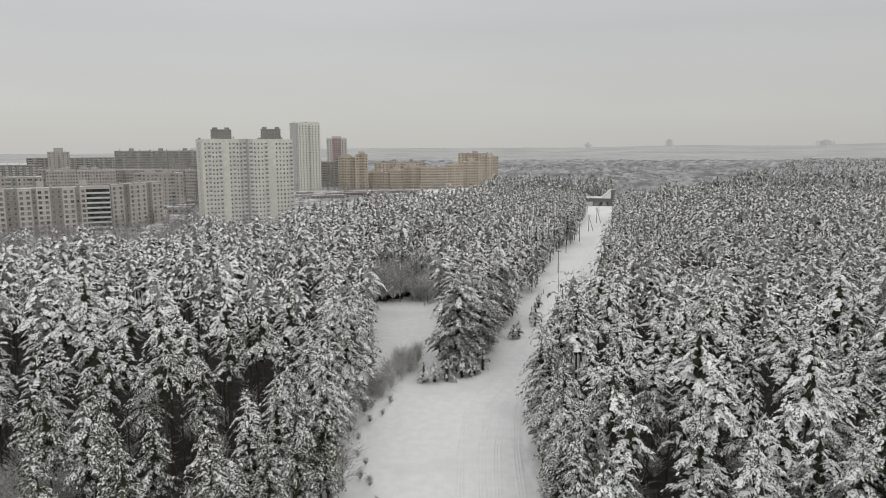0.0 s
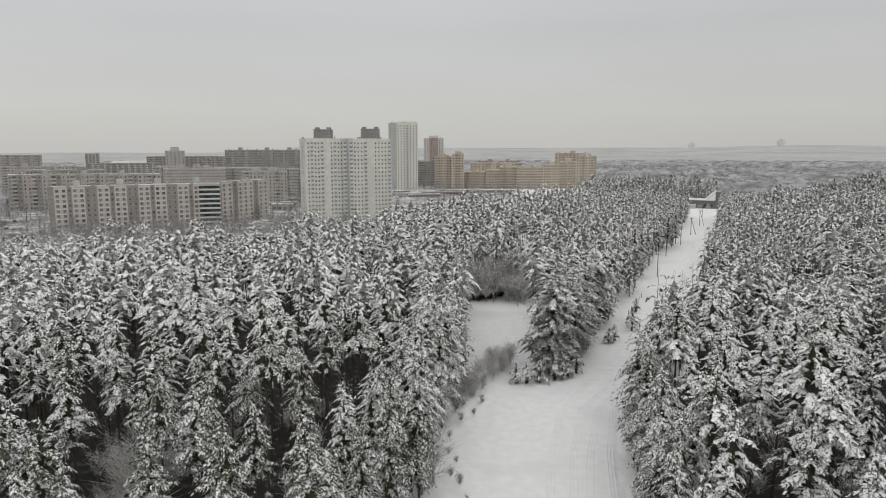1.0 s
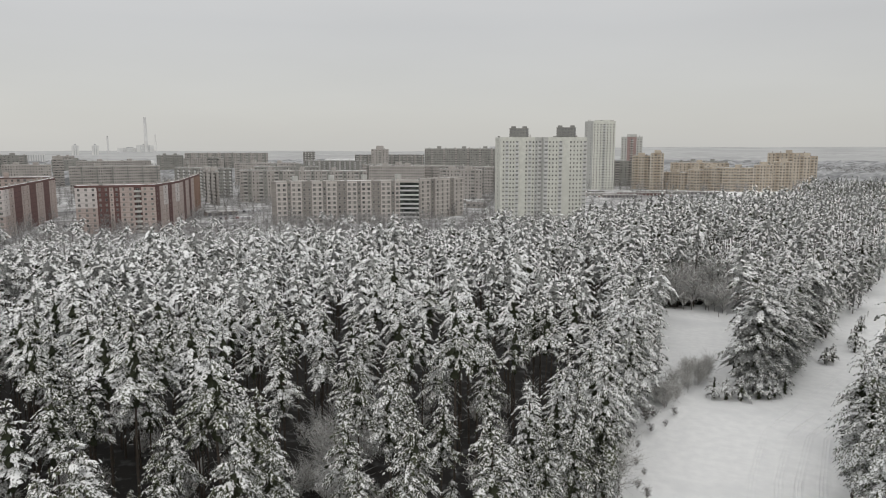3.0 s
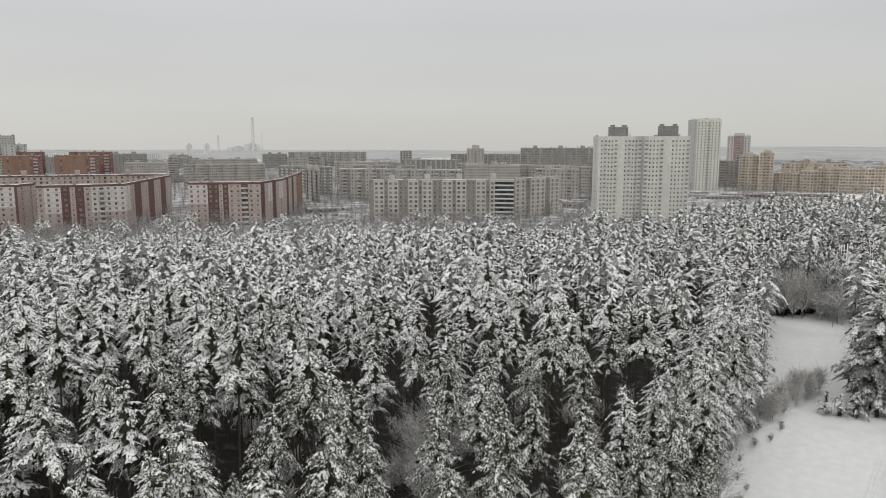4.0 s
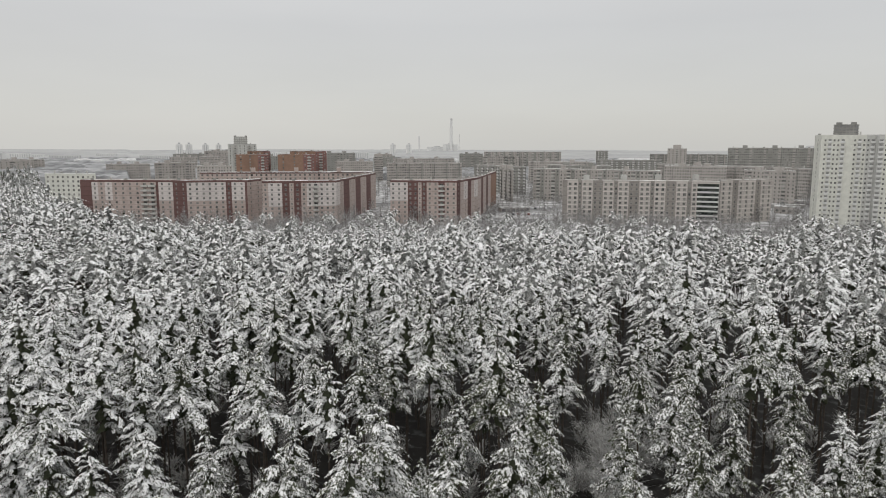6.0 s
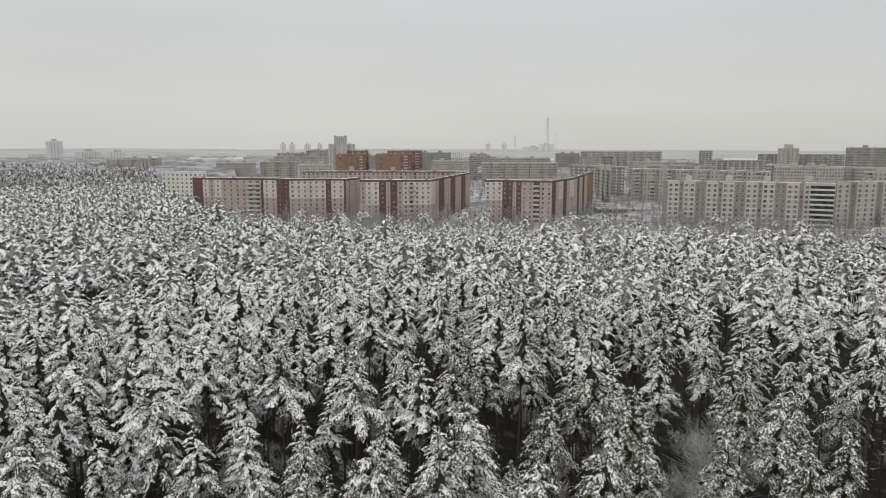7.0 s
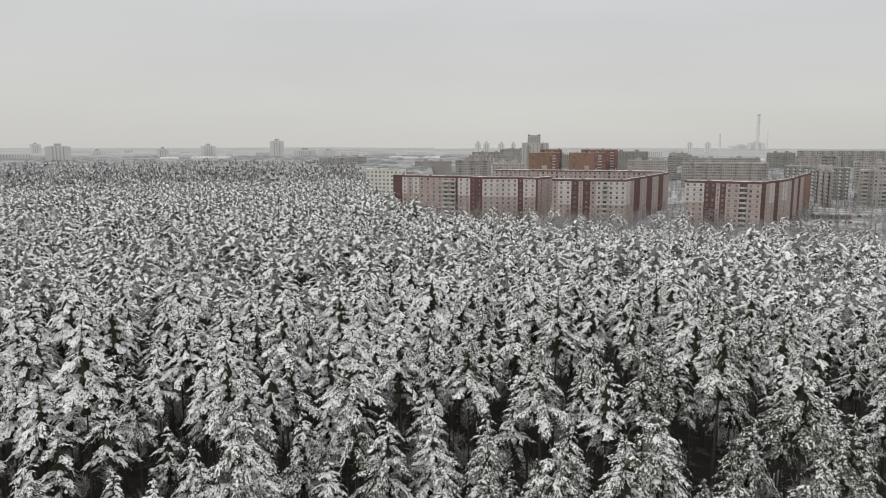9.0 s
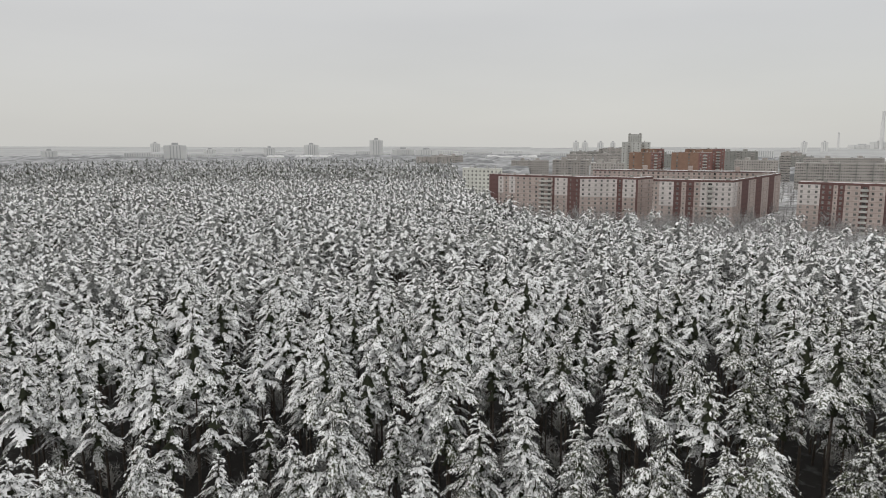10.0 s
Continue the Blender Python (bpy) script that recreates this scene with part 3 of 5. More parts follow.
def wooded(x, y, margin=0.0):
    d, az = math.hypot(x, y), math.degrees(math.atan2(-x, y))
    if y < 560:
        left = table(LEFT_EDGE, y) if y < 126 else table(FAR_LEFT, y)
        if left - margin < x < table(RIGHT_EDGE, y) + margin:
            return False
    if 534 < d < 572 and -14.2 < az < -10.6:
        return False
    if 440 < d and -60 < az < -13.6 and not beyond_cut(x, y):
        return d < 500
    if (480 < d < 1750 and -60 < az < -13.6) or (480 < d < 640 and -13.6 <= az < -3.6):
        return True
    if d > table(LIMIT, az) * (0.97 + 0.06 * noise.noise((x * 0.02, y * 0.02, 3))):
        return False
    return not inside(CLEARING, x, y)


DENSITY = [(-40, 1.0), (-8, 0.95), (4, 0.82), (14, 0.76), (33, 0.76), (42, 0.9), (58, 1.0), (180, 1.0)]


def stand(r0, r1, spacing, az0, az1, seed):
    """Places for trees between two distances, about one every spacing metres."""
    rng = np.random.default_rng(seed)
    out = []
    n = int(r1 / spacing / 0.9) + 2
    for i in range(-n, n + 1):
        for j in range(-n, n + 1):
            x, y = (i + 0.5 * (j % 2)) * spacing, j * spacing * 0.9
            d = math.hypot(x, y)
            if not r0 - spacing <= d < r1 + spacing:
                continue
            x, y = x + rng.uniform(-0.42, 0.42) * spacing, y + rng.uniform(-0.42, 0.42) * spacing
            d, az = math.hypot(x, y), math.degrees(math.atan2(-x, y))
            if r0 <= d < r1 and az0 < az < az1 and wooded(x, y, 0.6) and rng.random() < table(DENSITY, az):
                size = float(np.clip(rng.normal(0.98, 0.11 if r0 < 150 else 0.07), 0.7, 1.22))
                if 150 < y < 560 and x < table(RIGHT_EDGE, y) + 30 and x > 25:
                    size *= 0.88
                out.append((x, y, 0.0, rng.uniform(0, 6.28), size))
    return out


def yard_sheet():
    """Trodden snow, paths and car parks among the houses."""
    v, f = [], []
    radii = [YARD_LINE, 420, 480, 560, 660, 780, 920]
    n = 60
    for r in radii:
        for k in range(n + 1):
            q = polar(2 + 74 * k / n, r + 14 * math.sin(k * 0.9 + r))
            v.append((q.x, q.y, 0.03))
    for j in range(len(radii) - 1):
        for k in range(n):
            o = j * (n + 1) + k
            f.append((o + 1, o, o + n + 1, o + n + 2))
    tagged(new("yard_ground", quads_mesh("yard_ground", v, f, [YARD])), "trodden grey snow and slushy paths among the houses", "ground", kind="structure")


yard_sheet()


def shaded_wood_floor():
    """Needle litter and thin snow between the trunks, darkened to paint the wood's shade."""
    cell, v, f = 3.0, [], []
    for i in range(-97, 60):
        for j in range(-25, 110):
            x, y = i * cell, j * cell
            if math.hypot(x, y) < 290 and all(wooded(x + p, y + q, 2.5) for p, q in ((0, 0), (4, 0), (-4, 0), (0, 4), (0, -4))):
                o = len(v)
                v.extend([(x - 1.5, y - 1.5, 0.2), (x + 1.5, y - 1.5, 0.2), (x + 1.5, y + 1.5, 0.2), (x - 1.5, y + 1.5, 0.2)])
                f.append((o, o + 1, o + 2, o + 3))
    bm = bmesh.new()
    me = quads_mesh("shaded_wood_floor", v, f, [FLOOR])
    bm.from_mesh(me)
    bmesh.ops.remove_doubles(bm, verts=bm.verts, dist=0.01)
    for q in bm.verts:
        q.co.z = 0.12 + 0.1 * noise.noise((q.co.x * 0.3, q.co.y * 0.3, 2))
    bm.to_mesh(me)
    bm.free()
    tagged(new("shaded_wood_floor", me), "brown needle litter, thin patchy snow and painted shade between the trunks", "forest floor", kind="structure")


shaded_wood_floor()
NEAR, MIDDLE = 64, 120
AZ0, AZ1 = -38, 116
TREE_MATS = [BARK, NEEDLES, TREE_SNOW, INNER_NEEDLES]
PINES = {}


def pine_thing(k, height, base, radius, level=0):
    """A pine as a thing of its own; the second of a kind shares the first one's meshes."""
    if k not in PINES:
        v, f, i = pine(100 + k, height, base, radius, level, (0.6, 0.72, 0.54)[k % 3], k in (9, 10))
        meshes = []
        for part_name, sel_i, mats in (("trunk", i == 0, [BARK]), ("crown", i > 0, [NEEDLES, TREE_SNOW, INNER_NEEDLES])):
            sel = f[sel_i]
            used, inv = np.unique(sel, return_inverse=True)
            idx = np.maximum(i[sel_i] - 1, 0)
            meshes.append((part_name, np_mesh(part_name, v[used], inv.reshape(-1, 3), mats, idx, idx == 1 if part_name == "crown" else None)))
        tree = new("pine_tree")
        for part_name, me in meshes:
            child(part_name, me, tree, {"trunk": "bare reddish-brown trunk and branches", "crown": "dark green needles under thick cushions of snow"}[part_name])
        PINES[k] = tagged(tree, "tall pine tree with drooping branches loaded with snow", "pine tree", "pines of the wood")
        return PINES[k], True
    return PINES[k], False


def set_pine(kind, m, label=""):
    tree, first = pine_thing(*kind)
    if first:
        tree.matrix_basis = m
    else:
        tree = copy_thing(tree, m)
    if label:
        tree["label"] = label
    return tree


KINDS = [(0, 22.5, 11.8, 3.5), (1, 21, 10.6, 3.3), (2, 23.5, 12.6, 3.7), (3, 20, 9.8, 3.2), (4, 22, 12.0, 3.8), (5, 16, 6, 2.4)]
EDGE_KINDS = [(6, 22, 1.4, 3.7), (7, 20, 1.0, 3.4), (8, 23, 2.4, 3.8)]
BIG_KINDS = [(9, 22.5, 0.5, 6.0), (10, 20.5, 0.7, 4.6)]


def tree_pose(x, y, turn, size, rng):
    return Matrix.Translation((x, y, -0.1)) @ Euler((rng.normal(0, 0.02), rng.normal(0, 0.02), turn)).to_matrix().to_4x4() @ Matrix.Scale(size, 4)


def at_edge(x, y):
    """Whether a tree stands within a few metres of the ski track or the glade."""
    if not -20 < y < 555:
        return False
    left = table(LEFT_EDGE, y) if y < 126 else table(FAR_LEFT, y)
    wide = 5.5 if y < 150 else 9.0
    return -4 < left - x < wide or -4 < x - table(RIGHT_EDGE, y) < wide or (214 < y < 240 and -28 < x < 16)


TOPS = []


def clear_of(spots, gap):
    return [p for p in spots if all((p[0] - q[0]) ** 2 + (p[1] - q[1]) ** 2 > gap * gap for q in TOPS)]


SPACING = 4.95
rng = np.random.default_rng(5)
# the big spreading pines between glade and track
for x, y, k, size in ((2.6, 137.5, 0, 1.0), (7.0, 144, 1, 1.05), (4.5, 149, 1, 0.98), (9.0, 153, 0, 0.88), (6.5, 159, 1, 0.95), (11.0, 163, 1, 1.0), (8, 170, 1, 0.95), (14.0, 175, 0, 0.88)):
    set_pine(BIG_KINDS[k], tree_pose(x, y, rng.uniform(0, 6.28), size, rng), "big spreading pine with snowy branches down to the ground")
    TOPS.append((x, y))
for x, y in ((52, 311), (56.5, 318), (60, 326), (50, 320), (64, 338), (36, 250), (33, 243)):
    set_pine(EDGE_KINDS[int(rng.integers(0, 3))], tree_pose(x, y, rng.uniform(0, 6.28), rng.uniform(0.85, 1.0), rng), "bushy pine standing out into the snowy track")
    TOPS.append((x, y))
for x, y in ((-17, 209), (-11.5, 213), (-6.5, 210.5), (-1, 214.5), (4.5, 209.5), (8.5, 204), (-21, 214)):
    set_pine(KINDS[int(rng.integers(0, 5))], tree_pose(x, y, rng.uniform(0, 6.28), rng.uniform(0.78, 0.95), rng), "slender pine with a bare trunk behind the glade")
    TOPS.append((x, y))
# the row that closes the wood towards the glade
for k in range(12):
    y = 117 + 6.8 * k
    for x in (-15.8 - 0.075 * (y - 117) + rng.uniform(-0.8, 0.8), -21.5 - 0.075 * (y - 117) + rng.uniform(-1, 1)):
        kind = EDGE_KINDS[int(rng.integers(0, 3))]
        set_pine(kind, tree_pose(x, y + rng.uniform(-1.5, 1.5), rng.uniform(0, 6.28), rng.uniform(0.86, 1.05), rng), "pine at the edge of the glade, snowy branches reaching low")
        TOPS.append((x, y))
# the taller and lower pines that stand out along the near side of the wood
TALL = [(-61.0, 16.4), (-58.9, 25.7), (-28.5, 58.0), (-61.7, 21.0), (-34.9, 57.4), (-22.8, 64.7), (-67.3, -13.7), (24.6, 64.3), (-68.4, 10.0), (-71.5, 4.9), (-52.4, 51.2), (-34.6, 64.8), (-74.0, 14.6), (-21.5, 74.3), (-17.3, 75.8), (-50.3, 59.6), (-35.4, 70.2), (33.4, 73.2), (-79.1, 16.6), (-42.2, 70.6), (-14.4, 81.9), (-73.3, 39.7)]
TALL_TOO = [(-83.8, 1.5), (15.5, 82.4), (42.5, 73.1), (20.3, 82.3), (-85.3, -6.1), (25.0, 82.3), (-86.5, 6.6), (-15.9, 85.3), (41.0, 77.4), (-20.2, 85.4), (-40.6, 78.2), (-30.0, 82.9), (-75.0, 47.0), (-70.3, 54.4), (-54.5, 71.0), (-89.2, -12.0), (-36.5, 82.9), (-47.9, 77.2), (-69.7, 62.2), (-50.2, 85.7), (-90.6, 49.5)]
MIDDLING = [(-57, 85), (-65, 97), (42, 66), (-62.5, 0.1), (-53.6, 37.9), (-58.0, 34.3), (-53.2, 41.9), (-65.2, 22.1), (-42.9, 54.4), (-64.5, 28.1), (-68.0, -19.6), (-18.5, 69.9), (-70.7, 24.0), (-31.0, 70.0)]
LOW = [(-60.8, 11.5), (-56.6, 30.2), (-64.8, 6.3), (17.4, 62.9), (-50.0, 43.9), (-66.3, -7.2), (-69.2, -0.2), (-56.7, 44.0), (-67.4, -24.7), (35.3, 65.5)]
for height, plan in ((22, TALL), (22, TALL_TOO), (19.5, MIDDLING), (17.5, LOW)):
    for x, y in plan:
        k = (EDGE_KINDS if at_edge(x, y) else KINDS)[int(rng.integers(0, 3 if at_edge(x, y) else 5))]
        set_pine(k, tree_pose(x, y, rng.uniform(0, 6.28), height / k[1], rng))
        TOPS.append((x, y))
GAP = [(-48.3, 74.7), (-50.5, 76), (-46, 72.5), (-44.5, 69), (-52.5, 79), (-47.5, 79.5), (-42, 66), (-50, 71.5), (-13.5, 87), (-47.5, 83)]
TOPS += GAP[:8]
near_spots = clear_of(stand(34, NEAR, SPACING, AZ0, AZ1, 11), 4.3)
mid_spots = clear_of(stand(NEAR, MIDDLE, SPACING, AZ0, AZ1, 21), 4.3)
edge_spots = [p for p in mid_spots if at_edge(p[0], p[1])]
mid_spots = [p for p in mid_spots if not at_edge(p[0], p[1])]
for x, y, z, turn, size in near_spots:
    k = EDGE_KINDS[int(rng.integers(0, 3))] if at_edge(x, y) else KINDS[int(rng.integers(0, 5)) if rng.random() < 0.9 else 5]
    set_pine(k, tree_pose(x, y, turn, size * 0.93, rng))
for x, y, z, turn, size in edge_spots:
    set_pine(EDGE_KINDS[int(rng.integers(0, 3))], tree_pose(x, y, turn, size, rng), "pine at the edge of the ski track, snowy branches reaching low")

mid_kinds = [pine(200 + k, h, b, r, 1) for k, (h, b, r) in enumerate(((22.5, 13.4, 3.5), (21, 12.6, 3.3), (23.5, 14.4, 3.7), (20, 11.8, 3.2), (22, 13.6, 3.8)))]
far_kinds = [pine(300 + k, h, b, r, 2) for k, (h, b, r) in enumerate(((22, 14.4, 3.7), (21, 13.2, 3.5), (22.8, 15.0, 3.9), (20.2, 12.8, 3.3)))]
farther_kinds = [pine(350 + k, h, b, r, 3) for k, (h, b, r) in enumerate(((22, 16.2, 3.8), (21, 15.2, 3.6), (22.6, 16.6, 4.0)))]
tiny_kinds = [pine(400 + k, h, b, r, 4) for k, (h, b, r) in enumerate(((22, 14.5, 3.4), (20.5, 13.5, 3.2), (22.5, 15, 3.6)))]
far_spots = stand(MIDDLE, 265, SPACING + 0.2, AZ0, AZ1, 31)
for k in range(8):
    q = polar(45.2 + 0.7 * math.sin(2.3 * k), 127 + 9.5 * k)
    far_spots.append((q.x, q.y, 0.0, 0.9 * k, 0.95))
farther_spots = stand(265, 480, SPACING + 0.4, AZ0, AZ1, 32) + stand(34, 90, 6.5, 116, 180, 33) + stand(34, 90, 6.5, -180, -38, 34)
tiny_spots = stand(480, 800, 6.6, AZ0, AZ1, 41) + stand(800, 1750, 17.0, AZ0, AZ1, 42)
scatter("pine_wood", mid_kinds, mid_spots, TREE_MATS, "dense pine wood, every branch bent under fresh snow", "pine wood")
low_kinds = [pine(340 + k, h, b, r, 2) for k, (h, b, r) in enumerate(((21, 1.2, 3.4), (19, 0.8, 3.2), (22, 1.8, 3.6)))]
edge_far = [p for p in far_spots + farther_spots if at_edge(p[0], p[1])]
far_spots, farther_spots = [p for p in far_spots if not at_edge(p[0], p[1])], [p for p in farther_spots if not at_edge(p[0], p[1])]
edge_far += stand(564, 598, 6.0, -15, -3.6, 35)
scatter("pine_edge", low_kinds, edge_far, TREE_MATS, "snowy pines with low branches lining the ski track", "pine trees")
scatter("pine_wood", farther_kinds, farther_spots, TREE_MATS, "dense snowy pine wood further off", "pine wood")
scatter("pine_wood", far_kinds, far_spots, TREE_MATS, "dense snowy pine wood stretching away", "pine wood")
scatter("distant_pine_wood", tiny_kinds, tiny_spots, TREE_MATS, "distant pine wood grey-white with snow", "pine wood")


# ---- undergrowth, and the leafless belt in front of the houses ----
def town_spots(n, seed):
    r = np.random.default_rng(seed)
    out = []
    while len(out) < n:
        az = r.uniform(-6, 77)
        lim = table(LIMIT, az)
        d = lim + (r.random() ** 2.2) * (760 - lim) if lim < 700 else 900
        if d > 850:
            continue
        q = polar(az, d)
        if d > 330 and noise.noise((q.x * 0.012, q.y * 0.012, 7)) < -0.15:
            continue
        out.append((q.x, q.y, 0, r.uniform(0, 6.28), r.uniform(0.7, 1.25)))
    return out


def close_spots(n, seed):
    """Along the foot of the houses, just behind the last pines."""
    r = np.random.default_rng(seed)
    out = []
    for k in range(n):
        az = r.uniform(13, 76)
        q = polar(az, min(max(table(LIMIT, az) + 40, 300) + r.uniform(0, 95), 540))
        out.append((q.x, q.y, 0, r.uniform(0, 6.28), r.uniform(0.6, 1.0)))
    return out


bare_kinds = [bare_tree(500 + k, h, 44, sp, 0.5) for k, (h, sp) in enumerate(((8.5, 4.4), (7, 4.0), (9.5, 4.8)))]
thicket_kinds = [bare_tree(580 + k, h, 170, sp, 0.4) for k, (h, sp) in enumerate(((5.5, 2.6), (4.2, 2.3)))]
shrub_kinds = [bare_tree(520 + k, h, 70, sp) for k, (h, sp) in enumerate(((4.5, 2.4), (6, 2.6), (3.5, 2.2)))]
scatter("leafless_tree_belt", bare_kinds, town_spots(1500, 61) + close_spots(850, 68), [BARK, BELT_TWIGS], "belt of leafless trees with snow-lined twigs before the houses", "bare trees")
belt_kinds = [pine(360 + k, h, b, r, 2) for k, (h, b, r) in enumerate(((13, 7.4, 4.2), (11.5, 6, 3.9), (14, 8.6, 4.2)))]
scatter("pine_belt", belt_kinds, [(x, y, z, t, 0.8 * sz) for x, y, z, t, sz in town_spots(1750, 62) if math.hypot(x, y) < 385], TREE_MATS, "scattered snowy pines between the wood and the houses", "pine trees")
g = np.random.default_rng(63)
scatter("leafless_thicket", shrub_kinds, [(g.uniform(-24, 10), g.uniform(200, 224), 0, g.uniform(0, 6), g.uniform(1.1, 2.4)) for k in range(90)], [BARK, PALE_TWIGS], "grey leafless thicket behind the glade", "bare trees")
g = np.random.default_rng(64)
more = []
while len(more) < 1300:
    az, d = g.uniform(18, 74), g.uniform(345, 640)
    q = polar(az, d)
    if noise.noise((q.x * 0.02, q.y * 0.02, 9)) > -0.2:
        more.append((q.x, q.y, 0, g.uniform(0, 6.28), g.uniform(0.6, 1.1)))
yard_kinds = [bare_tree(540 + k, h, 36, sp, 0.6) for k, (h, sp) in enumerate(((10, 3.4), (8, 3.0), (12, 3.8)))]
scatter("yard_trees", yard_kinds, more, [BARK, BELT_TWIGS], "leafless snow-lined trees in the yards between the houses", "bare trees")
g = np.random.default_rng(66)
town = []
while len(town) < 1200:
    az, d = g.uniform(0, 77), g.uniform(640, 1150)
    q = polar(az, d)
    if noise.noise((q.x * 0.01, q.y * 0.01, 5)) > -0.25:
        town.append((q.x, q.y, 0, g.uniform(0, 6.28), g.uniform(0.9, 1.5)))
town_kinds = [bare_tree(560 + k, h, 12, sp) for k, (h, sp) in enumerate(((9, 4.4), (10, 5.0), (8, 4.0)))]
while len(town) < 2300:
    az, d = g.uniform(-29, -3), math.sqrt(g.uniform(610 ** 2, 1500 ** 2))
    q = polar(az, d)
    if not beyond_cut(q.x, q.y) and noise.noise((q.x * 0.006, q.y * 0.006, 8)) > -0.1:
        town.append((q.x, q.y, 0, g.uniform(0, 6.28), g.uniform(1.0, 1.5)))
scatter("town_trees", town_kinds, town, [BARK, BELT_TWIGS], "grey leafless trees of the streets beyond", "bare trees")
under = [(x, y, 0.05, t, sz * 0.9) for x, y, z, t, sz in stand(36, 120, 7.5, -36, 114, 71)]
scatter("undergrowth", shrub_kinds, under, [BARK, PALE_TWIGS], "snow-lined leafless undergrowth between the pines", "undergrowth")


# ---- houses ----
WINDOWS = {}


def window_mesh(w, h, bars):
    """The frame of a window as one piece, and its pane; x along the wall, y out of it."""
    key = (round(w, 2), round(h, 2), bars)
    if key not in WINDOWS:
        b = 0.07
        xs = [-w / 2, -w / 2 + b]
        for k in range(bars):
            x = -w / 2 + w * (k + 1) / (bars + 1) + 0.06
            xs += [x - 0.04, x + 0.04]
        xs += [w / 2 - b, w / 2]
        zs = [0, b, h - b, h]
        bm = bmesh.new()
        grid = [[bm.verts.new((x, 0.0, z)) for x in xs] for z in zs]
        for j in range(3):
            for i in range(len(xs) - 1):
                if j != 1 or i % 2 == 0:
                    bm.faces.new((grid[j][i], grid[j][i + 1], grid[j + 1][i + 1], grid[j + 1][i]))
        out = bmesh.ops.extrude_face_region(bm, geom=bm.faces[:])
        bmesh.ops.translate(bm, vec=(0, -0.07, 0), verts=[g for g in out["geom"] if isinstance(g, bmesh.types.BMVert)])
        bmesh.ops.recalc_face_normals(bm, faces=bm.faces)
        fr = bpy.data.meshes.new("window")
        fr.materials.append(FRAME)
        bm.to_mesh(fr)
        bm.free()
        WINDOWS[key] = (fr, box_mesh("pane", -w / 2 + 0.05, w / 2 - 0.05, -0.055, -0.035, 0.05, h - 0.05, GLASS))
    return WINDOWS[key]


def flat_pane(w, h):
    key = (round(w, 2), round(h, 2), "flat")
    if key not in WINDOWS:
        WINDOWS[key] = quads_mesh("pane", [(-w / 2, -0.05, 0), (w / 2, -0.05, 0), (w / 2, -0.05, h), (-w / 2, -0.05, h)], [(0, 1, 2, 3)], [HAZED_PANES])
    return WINDOWS[key]


BALCONIES = {}


def balcony_mesh(w, d, m, glazed, simple=False):
    key = (round(w, 2), round(d, 2), m.name, glazed, simple)
    if key not in BALCONIES:
        v, f, i = [], [], []

        def slab(x0, x1, y0, y1, z0, z1, k):
            o = len(v)
            v.extend([(x0, y0, z0), (x1, y0, z0), (x1, y1, z0), (x0, y1, z0), (x0, y0, z1), (x1, y0, z1), (x1, y1, z1), (x0, y1, z1)])
            f.extend([(o + 3, o + 2, o + 1, o), (o + 4, o + 5, o + 6, o + 7), (o, o + 1, o + 5, o + 4), (o + 2, o + 3, o + 7, o + 6), (o + 1, o + 2, o + 6, o + 5), (o + 3, o, o + 4, o + 7)])
            i.extend([k] * 6)

        slab(-w / 2, w / 2, 0, d, -0.15, 0.0, 0)
        slab(-w / 2, w / 2, d - 0.08, d, 0, 0.8 if glazed == "dark" else 1.0, 0)
        if not simple:
            slab(-w / 2, -w / 2 + 0.08, 0, d - 0.08, 0, 1.0, 0)
            slab(w / 2 - 0.08, w / 2, 0, d - 0.08, 0, 1.0, 0)
        if glazed:
            inset = 0.4 if glazed == "pale" else 0.05
            slab(-w / 2 + inset, w / 2 - inset, d - 0.09, d - 0.05, {"dark": 0.8, "pale": 1.15}.get(glazed, 1.0), {"dark": 2.4, "pale": 1.9}.get(glazed, 2.3), 1)
        BALCONIES[key] = quads_mesh("balcony", v, f, [m, {True: GLASS, "dark": DARK_GLAZING, "pale": PALE_GLAZING}.get(glazed, GLASS)], i)
    return BALCONIES[key]


# columns of a facade: width in metres, opening width, opening height, sill, mullions, balcony
COLUMNS = {
    "w": (3.0, 1.5, 1.45, 0.85, 1, None),
    "m": (1.8, 0.85, 1.05, 0.85, 0, None),
    "k": (2.3, 1.3, 1.5, 0.5, 0, ("rail", "pale")),
    "q": (2.8, 1.5, 1.5, 0.8, 1, None),
    "p": (3.0, 1.2, 1.3, 0.9, 1, None),
    "v": (2.6, 1.1, 1.40, 0.85, 1, None),
    "W": (3.6, 2.1, 1.45, 0.85, 2, None),
    "n": (1.8, 0.7, 1.10, 1.0, 0, None),
    "s": (2.0, 1.3, 1.5, 0.9, 0, None),
    "b": (3.2, 2.0, 2.0, 0.1, 1, ("rail", False)),
    "g": (3.2, 2.2, 2.1, 0.1, 2, ("rail", True)),
    "l": (6.4, 5.6, 1.6, 1.0, 3, ("long", "dark")),
    ".": (2.4, 0, 0, 0, 0, None),
    "|": (1.0, 0, 0, 0, 0, None),
}


ROOF_VENTS = [box_mesh("roof_vent", -w / 2, w / 2, -d / 2, d / 2, 0, h, m, bevel=0.06, top=ROOF_SNOW) for w, d, h, m in ((1.1, 0.8, 1.5, GREY_FAR), (0.7, 0.7, 2.0, RAIL), (1.8, 1.0, 1.2, GREY_FAR2))]


